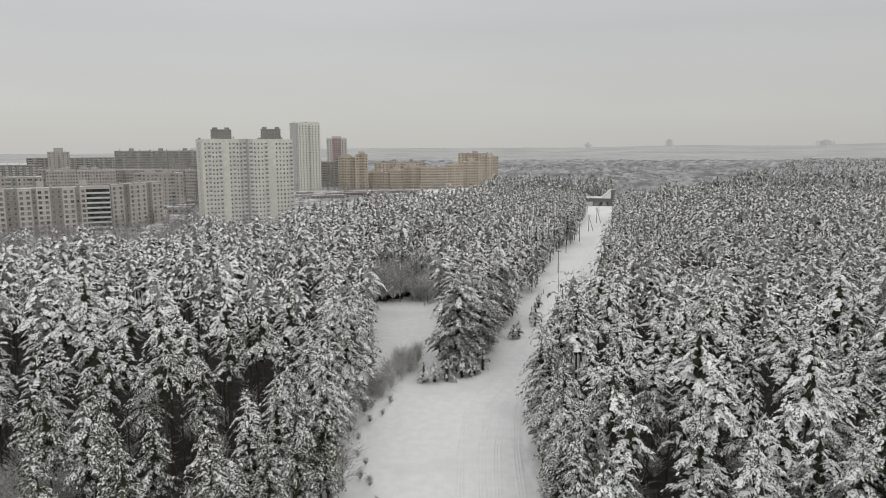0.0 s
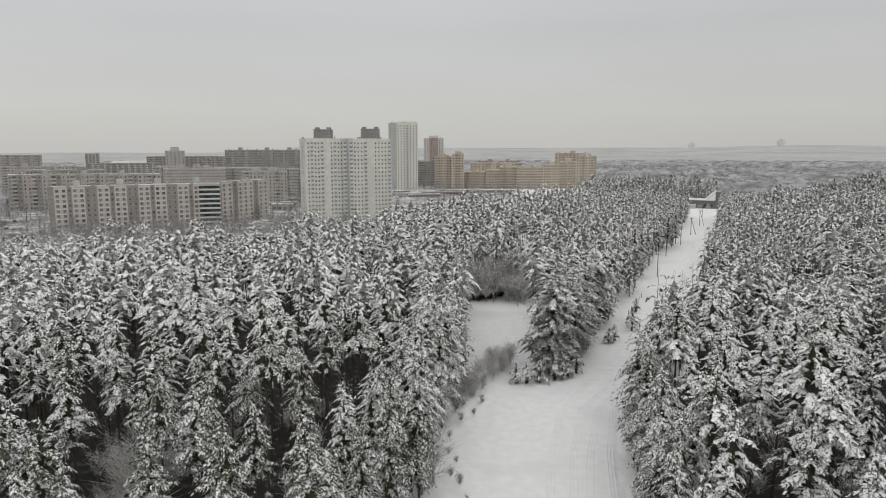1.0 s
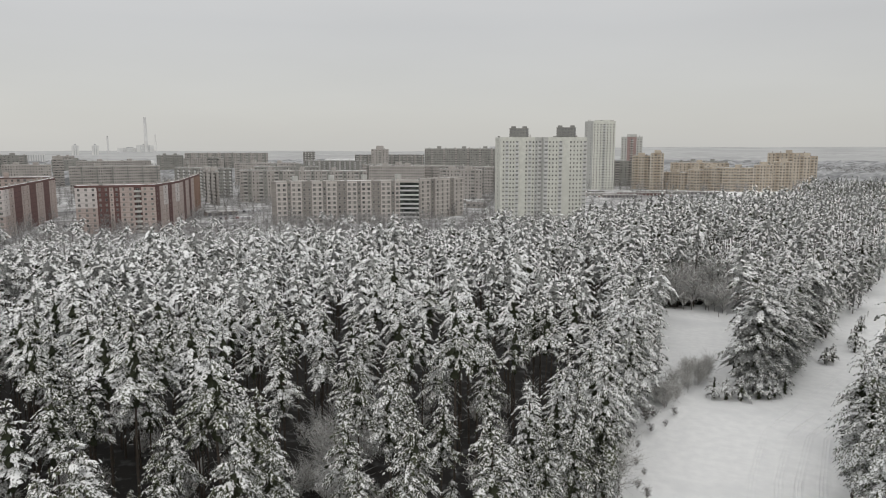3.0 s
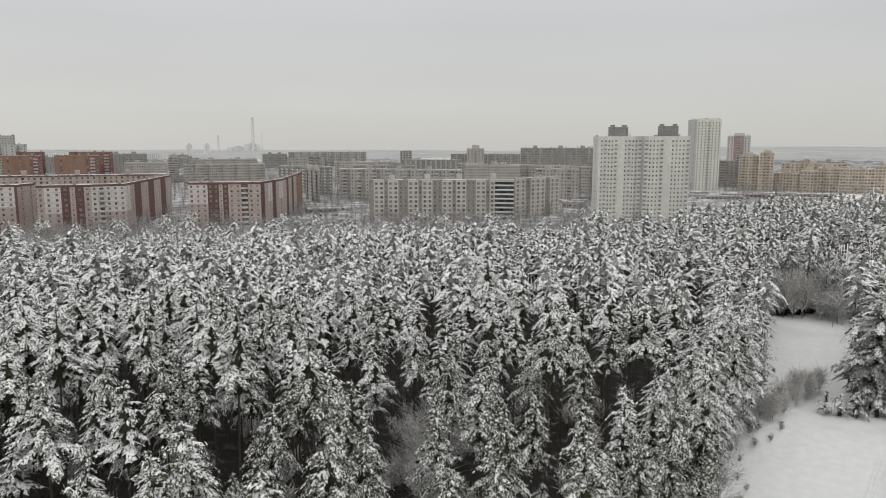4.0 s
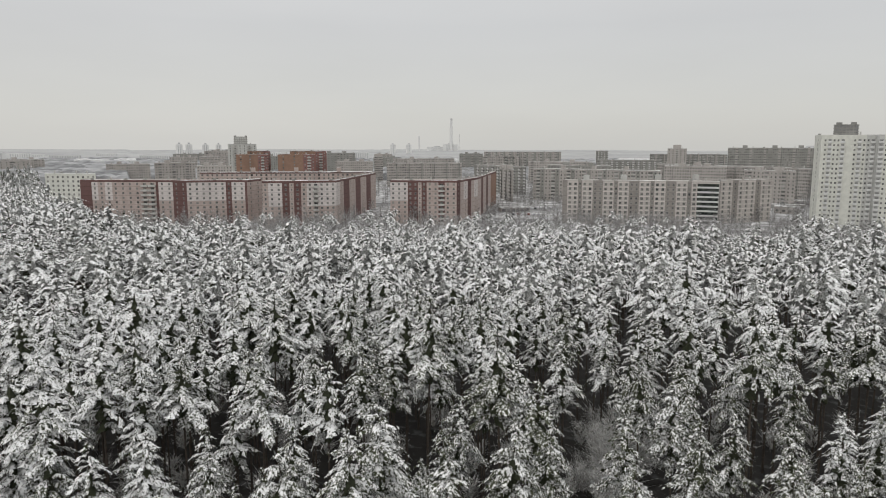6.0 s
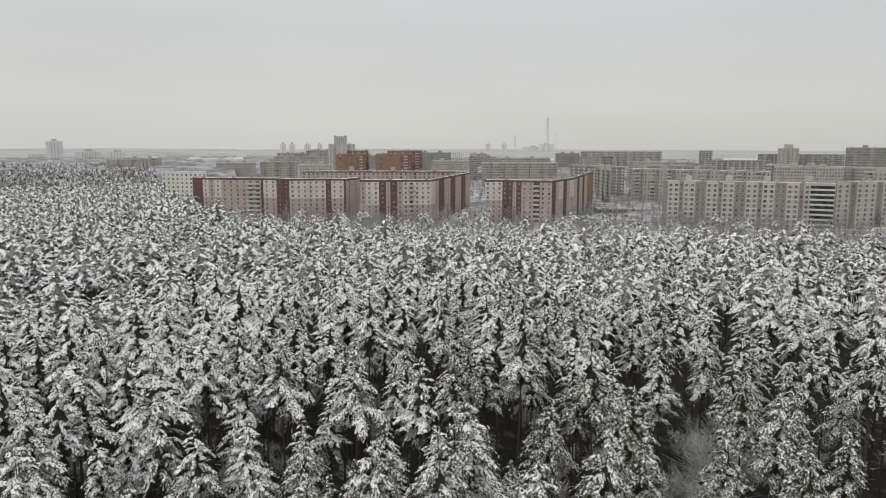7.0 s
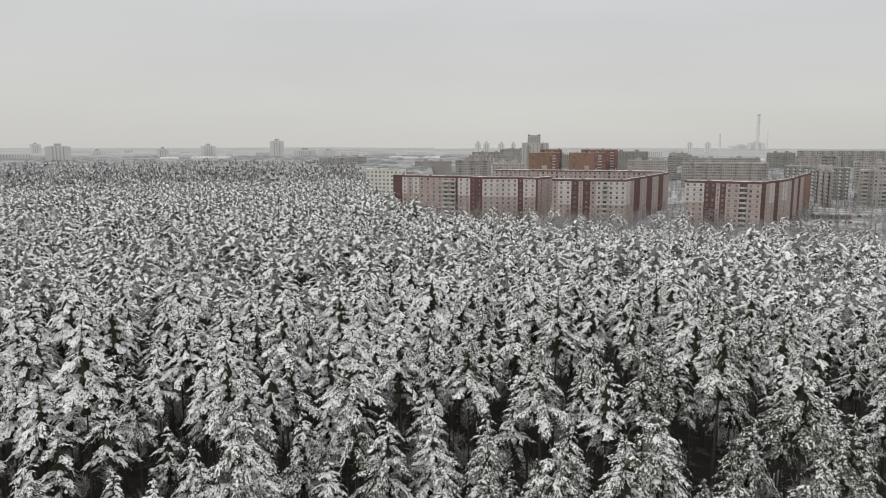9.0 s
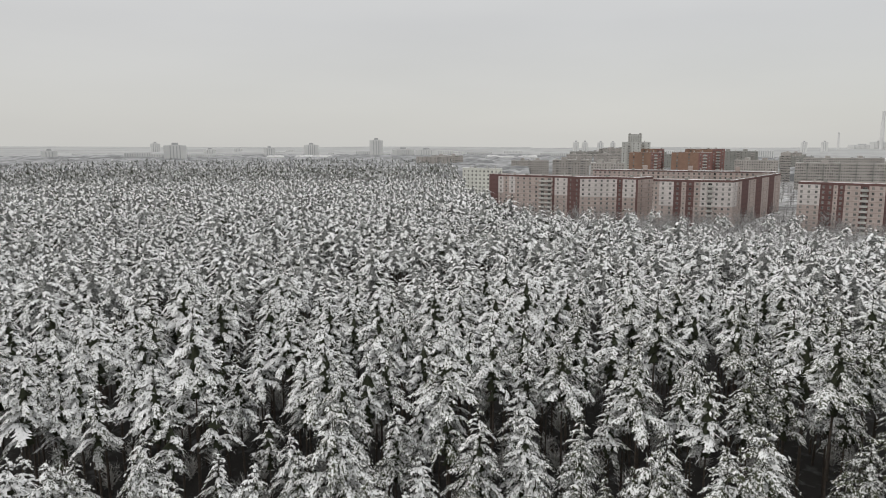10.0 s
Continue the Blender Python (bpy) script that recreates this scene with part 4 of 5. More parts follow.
def house(name, label, line, depth, storeys, h, patterns, paints, tones=None, base=0.3, parapet=1.0, rail=RAIL, joined=False, category="apartment block", group="", boxes=(), box_paint=None, cornice=None, low=(0, {})):
    """A block of flats. line: corners of the seen front, (degrees, metres), from one end to the other, with the seen end walls; patterns: columns for each stretch; tones: a paint number for each column.
    low: the number of lower storeys with other paint, and which number replaces which. boxes: (along, across, width, depth, height) of lift houses on the roof."""
    pts = [polar(*p) for p in line]
    mid = sum(pts, Vector((0, 0))) / len(pts)
    origin = Vector((mid.x, mid.y, 0))
    root = tagged(new(name), label, category, group)
    root.location = origin
    away = mid.normalized() * depth
    top = base + storeys * h + parapet
    v, f, idx, wins, bals = [], [], [], [], []

    def quad(a, b, c, d, k):
        o = len(v)
        v.extend([a, b, c, d])
        f.append((o, o + 1, o + 2, o + 3))
        idx.append(k)

    for k in range(len(pts) - 1):
        p0, p1 = pts[k] - mid, pts[k + 1] - mid
        run = p1 - p0
        length = run.length
        u = run / length
        nrm = Vector((u.y, -u.x))
        if nrm.dot(-pts[k]) < 0 and abs(nrm.dot(pts[k].normalized())) > 0.02:
            nrm = -nrm
        turn = Matrix(((u.x, nrm.x, 0), (u.y, nrm.y, 0), (0, 0, 1))).to_4x4()
        pat = patterns[k]
        tone = tones[k] if tones else "0" * len(pat)
        total = sum(COLUMNS[c][0] for c in pat)
        scale = length / total
        x = 0.0

        def at(s, z, out=0.0):
            q = p0 + u * s + nrm * out
            return (q.x, q.y, z)

        for c, tn in zip(pat, tone):
            cw, ow, oh, sill, bars, bal = COLUMNS[c]
            cw *= scale
            ow = min(ow, cw * 0.8)
            t = int(tn)
            x0, x1 = x, x + cw
            quad(at(x0, 0), at(x1, 0), at(x1, base), at(x0, base), t)
            quad(at(x0, top - parapet), at(x1, top - parapet), at(x1, top), at(x0, top), t if cornice is None else cornice)
            t_low = low[1].get(t, t)
            cut = base + low[0] * h
            bands = [(base, cut, t_low), (cut, top - parapet, t)] if low[0] else [(base, top - parapet, t)]
            t_high = t
            for zl, zh, tb in bands:
                if not ow:
                    quad(at(x0, zl), at(x1, zl), at(x1, zh), at(x0, zh), tb)
                else:
                    a, b = (x0 + x1 - ow) / 2, (x0 + x1 + ow) / 2
                    quad(at(x0, zl), at(a, zl), at(a, zh), at(x0, zh), tb)
                    quad(at(b, zl), at(x1, zl), at(x1, zh), at(b, zh), tb)
            if ow:
                for s in range(storeys):
                    z0 = base + s * h
                    t = t_low if s < low[0] else t_high
                    za, zb = z0 + sill, min(z0 + sill + oh, z0 + h - 0.12)
                    quad(at(a, z0), at(b, z0), at(b, za), at(a, za), t)
                    quad(at(a, zb), at(b, zb), at(b, z0 + h), at(a, z0 + h), t)
                    quad(at(a, za), at(b, za), at(b, za, -0.3), at(a, za, -0.3), t)
                    quad(at(a, zb, -0.3), at(b, zb, -0.3), at(b, zb), at(a, zb), t)
                    quad(at(a, za), at(a, za, -0.3), at(a, zb, -0.3), at(a, zb), t)
                    quad(at(b, za, -0.3), at(b, za), at(b, zb), at(b, zb, -0.3), t)
                    wins.append((Matrix.Translation(at((a + b) / 2, za, -0.16)) @ turn, ow, zb - za, bars))
                    if bal:
                        bw = cw * 0.94 if bal[0] == "rail" else cw * 0.98
                        bals.append((Matrix.Translation(at((x0 + x1) / 2, z0 + 0.12, 0.002)) @ turn, bw, 0.45 if bal[1] == "pale" else 1.0, bal[1]))
            x = x1
    wall = child("front_wall", quads_mesh("front_wall", v, f, paints, idx), root)
    # ends, back and roof; the parapet stands over the snow
    drop = 0.12 if joined else 0.36
    rim = [p - mid for p in pts]
    back = [p - mid + away for p in reversed(pts)]
    bv, bf = [], []
    loop = [rim[-1], *back, rim[0]]
    for a, b in zip(loop, loop[1:]):
        o = len(bv)
        bv.extend([(a.x, a.y, 0), (b.x, b.y, 0), (b.x, b.y, top), (a.x, a.y, top)])
        bf.append((o, o + 1, o + 2, o + 3))
    child("side_and_back_wall", quads_mesh("side_and_back_wall", bv, bf, paints, [0] * len(bf)), root)
    bm = bmesh.new()
    n = len(pts)
    for k in range(n - 1):
        q = [rim[k], rim[k + 1], rim[k + 1] + away, rim[k] + away]
        lo = [bm.verts.new((c.x * 0.999, c.y * 0.999, top - drop - 0.35)) for c in q]
        hi = [bm.verts.new((c.x * 0.999, c.y * 0.999, top - drop)) for c in q]
        bm.faces.new(hi)
        bm.faces.new(lo[::-1])
        for j in range(4):
            bm.faces.new((lo[j], lo[(j + 1) % 4], hi[(j + 1) % 4], hi[j]))
    bmesh.ops.recalc_face_normals(bm, faces=bm.faces)
    me = bpy.data.meshes.new("roof")
    me.materials.append(ROOF_SNOW)
    bm.to_mesh(me)
    bm.free()
    child("roof", me, root, "flat roof under snow")
    u = (pts[-1] - pts[0]).normalized()
    back_dir = mid.normalized()
    for s, c, bw, bd, bh in boxes:
        q = pts[0] + (pts[-1] - pts[0]) * s + back_dir * depth * c - mid
        m = Matrix.Translation((q.x, q.y, top - drop + 0.004)) @ Matrix.Rotation(math.atan2(u.y, u.x), 4, "Z")
        lift = child("lift_house", box_mesh("lift_house", -bw / 2, bw / 2, -bd / 2, bd / 2, 0, bh + 0.8, box_paint or paints[0], top=ROOF_SNOW), root, "", m)
        if bh > 5:
            bh += 0.8
            for z in (0.9, bh * 0.35, bh * 0.62, bh - 0.5):
                child("band", box_mesh("band", -bw / 2 - 0.25, bw / 2 + 0.25, -bd / 2 - 0.25, bd / 2 + 0.25, z, z + 0.5, GREY_FAR2), lift)
            for k in range(6):
                x = -bw / 2 + bw * (k + 0.5) / 6
                child("rib", box_mesh("rib", x - 0.2, x + 0.2, -bd / 2 - 0.18, -bd / 2 - 0.003, 0.2, bh, GREY_FAR2), lift)
            for x in (-bw / 2 + 1.6, bw / 2 - 1.6):
                child("roof_vent", box_mesh("roof_vent", x - 1.2, x + 1.2, -1.4, 1.4, bh + 0.003, bh + 1.2, GREY_FAR2, top=ROOF_SNOW), lift)
    g = np.random.default_rng(int(mid.length) + n)
    for k in range(n - 1):
        run = rim[k + 1] - rim[k]
        for j in range(min(6, int(run.length / 9))):
            q = rim[k] + run * ((j + g.uniform(0.2, 0.8)) / max(1, min(6, int(run.length / 9)))) + away * g.uniform(0.2, 0.8)
            m = Matrix.Translation((q.x, q.y, top - drop + 0.004)) @ Matrix.Rotation(math.atan2(run.y, run.x), 4, "Z")
            child("roof_vent", ROOF_VENTS[int(g.integers(0, 3))], root, "", m)
    if joined:
        for nm, rows, get in (("glazing", wins, lambda r: [flat_pane(r[1], r[2])]), ("balcony_tier", bals, lambda r: [balcony_mesh(r[1], r[2], rail, r[3], True)])):
            if not rows:
                continue
            jv, jf, ji = [], [], []
            for r in rows:
                for src in get(r):
                    o = len(jv)
                    jv.extend(r[0] @ p.co for p in src.vertices)
                    jf.extend(tuple(o + c for c in p.vertices) for p in src.polygons)
                    ji.extend(p.material_index for p in src.polygons)
            tagged(child(nm, quads_mesh(nm, jv, jf, [HAZED_PANES if nm == "glazing" else rail, HAZED_PANES], ji), root), kind="stuff")
    else:
        for m, ow, oh, bars in wins:
            fr, pane = window_mesh(ow, oh, bars)
            child("pane", pane, child("window", fr, root, "", m))
        for m, bw, bd, glazed in bals:
            child("balcony", balcony_mesh(bw, bd, rail, glazed), root, "", m)
    return root


def white_slab():
    house("white_apartment_tower", "tall white slab of flats in two joined sections with balconies", [(19.28, 428), (18.87, 415), (15.55, 417), (15.40, 414), (12.0, 421)], 14, 20, 2.405,
          ["s", "|mkmmk|.mkmmk", "|", "kmmmk|.mmmmk"], [WHITE, WHITE_COOL], ["0", "0000000000011", "1", "100000000000"], parapet=1.8, rail=WHITE_RAIL,
          boxes=((0.26, 0.5, 10, 9, 5.1), (0.78, 0.5, 10.4, 9, 5.4)), box_paint=LOUVRE)


white_slab()
house("white_apartment_tower", "slender white tower of flats with a central balcony stack", [(12.2, 770), (11.54, 754), (9.84, 760)], 22, 25, 2.74, ["vv", "vvvbvvv"], [WHITE, WHITE_COOL], ["11", "0000000"], rail=WHITE_RAIL, joined=True, parapet=2.4, boxes=((0.6, 0.5, 16, 10, 0.8),))
house("red_and_white_tower", "white tower of flats with a red central stripe", [(9.36, 900), (7.75, 900)], 24, 19, 2.87, ["vv.b.vv"], [WHITE_COOL, FADED_RED], ["0011100"], joined=True, parapet=2.0, boxes=((0.5, 0.5, 12, 10, 2.5),))


def ochre_blocks():
    rows = (
        ([(8.46, 778), (7.1, 772)], 12, "wbwwbw"), ([(7.08, 766), (6.1, 768)], 13, "wbbw"), ([(6.08, 780), (4.32, 770)], 6, "wbwwbwwb"), ([(4.3, 766), (3.2, 764)], 7, "wbwwb"),
        ([(3.18, 772), (1.82, 768)], 8, "wwbwwbw"), ([(1.8, 764), (-0.3, 766)], 8, "wbwwbwwbwwb"), ([(-0.32, 770), (-1.6, 776)], 9, "wbwwbw"), ([(-1.62, 782), (-2.9, 786)], 10, "wbwwbw"),
        ([(-2.92, 790), (-4.5, 800)], 12, "wwbwwbw"), ([(-1.2, 830), (-4.0, 836)], 13, "wwbwwbwwbw"), ([(5.6, 850), (1.4, 846)], 9, "wbwwbwwbwwbwwb"))
    for line, st, pat in rows:
        house("ochre_apartment_block", "stepped ochre brick block of flats with snowy roofs", line, 16, st, 2.85, [pat], [ORANGE, ORANGE_RED], ["".join("1" if c == "b" else "0" for c in pat)], joined=True, rail=ORANGE, group="ochre estate", boxes=((0.5, 0.5, 6, 5, 2.2),))
    house("grey_panel_block", "grey concrete panel block of flats beside the ochre estate", [(10.0, 830), (8.2, 824)], 13, 10, 2.75, ["pgppbp"], [GREY_FAR2], joined=True, rail=GREY_FAR, group="grey panel estate")


ochre_blocks()
house("grey_panel_block", "long nine-storey grey panel block with brown stair bays", [(37.26, 411), (27.03, 417), (25.45, 416), (25.36, 432), (21.83, 462)], 13, 9, 2.62,
      [".qqsqqvv" + "qqsqqvv" * 2 + "qqsq", "l", "|", "qqvqqqvqq"], [GREY, GREY_DARK], ["10010011" + "0010011" * 2 + "0010", "0", "1", "001000100"], parapet=1.2, rail=WHITE_RAIL,
      boxes=((0.105, 0.25, 2.6, 3, 2.3), (0.28, 0.25, 2.6, 3, 2.3), (0.445, 0.25, 2.6, 3, 2.3), (0.625, 0.25, 2.6, 3, 2.3)), box_paint=WHITE_COOL)
SLABS = [
    ([(24.98, 862), (19.2, 866)], 15, GREY_FAR2, ((0.2, 0.5, 5, 5, 2), (0.55, 0.5, 5, 5, 2), (0.85, 0.5, 5, 5, 2))),
    ([(30.61, 1190), (25.0, 1200)], 11, GREY_FAR2, ()),
    ([(30.05, 770), (19.1, 660)], 9, GREY_FAR, ((0.3, 0.5, 5, 5, 2),)),
    ([(39.64, 590), (29.7, 556)], 9, GREY_FAR, ((0.25, 0.5, 3, 3, 2), (0.5, 0.5, 3, 3, 2), (0.75, 0.5, 3, 3, 2))),
    ([(34.59, 980), (29.7, 970)], 9, GREY_FAR2, ()),
    ([(43.61, 1250), (37.43, 1250)], 12, GREY_FAR, ()),
    ([(41.99, 735), (41.08, 730)], 12, GREY_FAR2, ()),
    ([(51.5, 760), (45.4, 770)], 9, GREY_FAR, ((0.3, 0.5, 5, 5, 2),)),
    ([(44.4, 690), (40.2, 640)], 9, GREY_FAR2, ()),
    ([(34.7, 1110), (33.76, 1110)], 13, GREY_FAR2, ()),
]
for line, st, paint, bx in SLABS:
    n = max(3, int((polar(*line[0]) - polar(*line[1])).length / 9))
    k = (len(bx) + st) % 4
    many = max(2, n * 3 // 4)
    house("grey_panel_block", "grey concrete panel block of flats beyond the wood", line, 13, st, 2.75, [("pgpv", "ppbpvb", "ppspbvp", "pggp.b")[k] * many], [paint, GREY_FAR2, GREY_FAR], [("0012", "002011", "0000210", "011020")[k] * many], joined=True, group="grey panel estate", boxes=bx, rail=(RAIL, WHITE_RAIL, GREY_FAR, RAIL)[k])
house("dome_tower", "grey tower with a round lantern on its roof", [(29.3, 1150), (27.9, 1150)], 20, 14, 2.8, ["wwbww"], [GREY_FAR], joined=True, boxes=((0.5, 0.5, 12, 10, 5),))

house("pink_panel_block", "nine-storey pink panel block with dark red bays", [(51.23, 402), (45.82, 397), (44.1, 437), (42.6, 548)], 14, 9, 2.62,
      ["pppvvnvppbpp", "v.pv.p", "..p..p..p..p"], [PINK, DARK_RED, BROWN, PINK_LIGHT], ["333110100100", "103103", "001001002222"], parapet=1.2, cornice=1, low=(5, {3: 0}))
house("pink_panel_block", "pink panel block with pale panels and dark red corner bays", [(74.24, 452), (67.97, 428), (66.98, 420), (64.11, 420), (62.51, 416), (61.4, 430)], 14, 9, 2.62,
      ["..vppppppbb|pp", "pp", "pppvpp", "vpp|", "pp"], [PINK, DARK_RED, PINK_LIGHT], ["11202000000122", "11", "222222", "1221", "00"], parapet=1.2, cornice=1, low=(5, {2: 0}))
house("pink_panel_block", "projecting pink panel block with white panels and red bays", [(61.36, 402), (59.84, 400), (58.36, 400), (55.6, 402), (52.4, 512)], 14, 9, 2.62,
      ["vpp", "pnp", "ppbppp", "pp..vp..pp..pp"], [PINK, DARK_RED, PINK_LIGHT], ["022", "101", "022222", "20110011001100"], parapet=1.2, cornice=1, low=(4, {2: 0}))
house("pink_panel_block", "long pink block with a dark red roof edge behind the others", [(66, 540), (52.6, 530)], 14, 9, 2.65, ["wwvwwv" * 6], [PINK, DARK_RED], joined=True, cornice=1, boxes=((0.3, 0.3, 3, 3, 2.5), (0.55, 0.3, 3, 3, 2.5), (0.8, 0.3, 3, 3, 2.5)))
for a0, a1, d, st in ((63.27, 60.89, 690, 13), (62.4, 60.66, 720, 14), (60.11, 57.22, 690, 13), (59.15, 56.3, 720, 14)):
    house("brown_apartment_tower", "brown and red tower of flats with a flat roof", [(a0, d), (a1, d)], 16, st, 2.7, [".w..w..vbv"], [BROWN, RED], ["0000000111"], joined=True, group="brown towers")
house("white_apartment_tower", "white tower of flats with a lantern storey on its roof", [(63.85, 850), (61.7, 850)], 22, 16, 2.8, ["vbvvbv"], [WHITE_COOL], joined=True, boxes=((0.45, 0.5, 15, 12, 8),))
house("low_white_building", "low white building half hidden by the wood", [(76.42, 560), (73.2, 540)], 14, 8, 3.0, ["wwwwwwwwww"], [WHITE], joined=True, category="building")


# ---- distance ----
def distant_block(name, label, az, d, w, top, depth=14.0, m=HAZE_WALL, category="tower block"):
    """A far block: a body, for towers with two narrower wings set back, window bands and a roof house."""
    q = polar(az, d)
    root = tagged(new(name), label, category, "far town")
    root.matrix_basis = Matrix.Translation((q.x, q.y, 0)) @ Matrix.Rotation(radians(az), 4, "Z")
    tall = top > 28
    b = w * (0.56 if tall else 1.0)
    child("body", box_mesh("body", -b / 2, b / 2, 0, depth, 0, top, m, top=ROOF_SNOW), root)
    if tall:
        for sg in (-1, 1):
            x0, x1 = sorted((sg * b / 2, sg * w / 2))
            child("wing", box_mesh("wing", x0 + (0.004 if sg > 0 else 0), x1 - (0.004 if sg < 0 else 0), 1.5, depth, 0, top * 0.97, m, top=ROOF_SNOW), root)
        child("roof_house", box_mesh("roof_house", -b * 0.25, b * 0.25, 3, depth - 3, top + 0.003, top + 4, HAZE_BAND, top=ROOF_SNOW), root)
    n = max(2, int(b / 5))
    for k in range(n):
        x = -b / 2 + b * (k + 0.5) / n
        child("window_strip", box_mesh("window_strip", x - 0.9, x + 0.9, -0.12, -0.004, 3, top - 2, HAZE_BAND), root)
    return root


SKYLINE = [(67.4, 2200, 19, 49), (66.7, 2200, 19, 49), (65.5, 2200, 19, 48), (64.55, 2200, 16, 48), (98.80, 1500, 43, 42), (100.20, 2500, 30, 46), (101.44, 1700, 55, 25), (100.09, 1700, 26, 22), (96.61, 1700, 77, 20), (94.65, 1750, 41, 17), (96.31, 2000, 32, 29), (91.86, 1800, 27, 34), (88.59, 1800, 36, 42), (83.44, 1800, 34, 54), (84.50, 1900, 39, 24), (81.28, 1750, 54, 31), (79.39, 1700, 53, 30), (77.87, 2200, 48, 23)]
MORE_SKYLINE = [(76.75, 2300, 32, 19), (75.10, 1900, 68, 22), (82.66, 1800, 24, 19), (91.01, 2300, 32, 19), (90.30, 2600, 28, 21), (94.23, 2800, 28, 26), (87.06, 2000, 18, 19), (107.2, 1800, 33, 29), (104.5, 2000, 90, 20), (-17.75, 4400, 47, 87), (-11.6, 4400, 44, 69), (-28.4, 4400, 94, 78), (51.0, 3000, 24, 50), (49.7, 3000, 24, 50), (72.4, 2400, 60, 20), (69.05, 1900, 77, 20), (61, 2000, 80, 26), (54, 1900, 70, 27)]
for az, d, w, top in SKYLINE + MORE_SKYLINE:
    distant_block("distant_tower_block", "hazy grey tower block on the skyline" if top > 28 else "long low hazy block on the skyline", az, d, w, top)
for az, d, w in ((91.4, 1480, 36), (88.4, 1500, 80), (77.6, 1480, 52), (73.4, 1450, 60), (71.2, 1440, 40), (63.0, 1300, 70), (47.5, 1350, 90), (31.5, 1450, 80)):
    distant_block("distant_warehouse", "long low warehouse with a broad snow-covered roof", az, d, w, 17, 230, category="warehouse")
house("grey_panel_block", "low grey block half sunk in the snowy wood", [(80.2, 1000), (77.5, 1000)], 13, 9, 2.75, ["ppbppgpp"], [GREY_FAR], joined=True, rail=GREY_FAR, group="grey panel estate")


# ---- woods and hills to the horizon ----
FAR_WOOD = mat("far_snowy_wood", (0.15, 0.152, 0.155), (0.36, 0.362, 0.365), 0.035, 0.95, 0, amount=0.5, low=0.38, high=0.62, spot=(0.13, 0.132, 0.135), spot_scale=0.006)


# Paler than FAR_WOOD: haze over the farthest fields and woods is painted in.
HAZED_FIELD = mat("hazed_far_fields_and_woods", (0.31, 0.31, 0.307), (0.40, 0.40, 0.395), 0.004, 0.95, 0, amount=0.5, low=0.35, high=0.65)


def far_canopy():
    """The crowns of the far woods as one rough sheet: the pines beyond the cut stand higher than the leafless woods before it."""
    radii = np.concatenate([[540], np.geomspace(545, 1000, 60), np.geomspace(1016, 4750, 62)])
    n = 520
    az = np.radians(np.linspace(-60, 135, n))
    r, a = np.meshgrid(radii, az, indexing="ij")
    x, y = -r * np.sin(a), r * np.cos(a)
    deg = np.degrees(a)
    g = np.random.default_rng(9)
    pines = ((deg < -13) & (x > 137 + (y - 418) * 0.574)) | (deg > 71)
    rough = g.uniform(0, 1, r.shape) * np.clip(1.6 - r / 3000, 0.25, 1)
    z = np.where(pines, 13.5 + 4.0 * rough, 4.5 + 7.0 * rough) + np.clip((r - 1300) / 800, 0, 1) * 4 * np.sin(x * 0.0041 + 1) * np.sin(y * 0.0033)
    z = np.where((r > 1500) & ~pines, z + 3, z)
    z = np.where((r < 925) & (deg > -5) & (deg < 71), -2.0, z)
    z = np.where((r < 720) & (deg > 60) & (deg < 77.5), -2.0, z)
    z = np.where((r < 610) & (deg > -16) & (deg < -3), -2.0, z)
    z[0] = -2
    hill = np.clip((r - 2400) / 2300, 0, 1)
    side = np.where(deg < 20, 1.0, 0.32) + 0.55 * np.clip((-1.0 - deg) / 6, 0, 1)
    z = z + hill * side * (30 + 5 * np.sin(a * 7.3) + 3 * np.sin(a * 19 + 1))
    v = np.stack([x, y, z], 2).reshape(-1, 3)
    k = (np.arange(len(radii) - 1)[:, None] * n + np.arange(n - 1)[None]).ravel()
    f = np.concatenate([np.stack([k, k + 1, k + n + 1], 1), np.stack([k, k + n + 1, k + n], 1)])
    ob = new("far_wooded_hills", np_mesh("far_wooded_hills", v, f, [FAR_WOOD, HAZED_FIELD], np.tile((r[:-1, :-1] > 1900).ravel(), 2)))
    tagged(ob, "snowy woods and low hills, paled by painted haze towards the horizon", "far woods", kind="stuff")


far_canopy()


def garage_row(az, d, n, turn):
    """A row of low garages under snow, with dark doors."""
    root = tagged(new("garage_row"), "row of low garages with dark doors under deep roof snow", "garages", "garage rows")
    q = polar(az, d)
    root.matrix_basis = Matrix.Translation((q.x, q.y, 0)) @ Matrix.Rotation(radians(az + turn), 4, "Z")
    w = 3.4
    child("wall", box_mesh("wall", -n * w / 2, n * w / 2, 0, 6, 0, 2.5, GREY_FAR), root)
    child("roof", box_mesh("roof", -n * w / 2 - 0.2, n * w / 2 + 0.2, -0.25, 6.2, 2.504, 3.0, ROOF_SNOW, bevel=0.12), root, "thick roof snow")
    door = box_mesh("door", -1.3, 1.3, -0.06, 0.03, 0.05, 2.1, (DARK_METAL, DARK_RED, GREY_FAR2)[n % 3], bevel=0.02)
    for k in range(n):
        child("door", door, root, "", Matrix.Translation(((k + 0.5 - n / 2) * w, 0, 0)))


for az, d, n, turn in ((11.6, 655, 14, 8), (10.2, 690, 12, -6), (8.2, 675, 16, 4), (6.2, 700, 14, -3), (20.9, 560, 8, 10), (20.4, 600, 9, 0), (3.5, 705, 12, 5), (41.0, 480, 6, 20), (9.3, 640, 9, 15)):
    garage_row(az, d, n, turn)
house("low_shop", "low grey building with a snowy roof", [(21.6, 520), (19.9, 512)], 12, 1, 3.4, ["WWWW"], [GREY_FAR], joined=True, category="building")


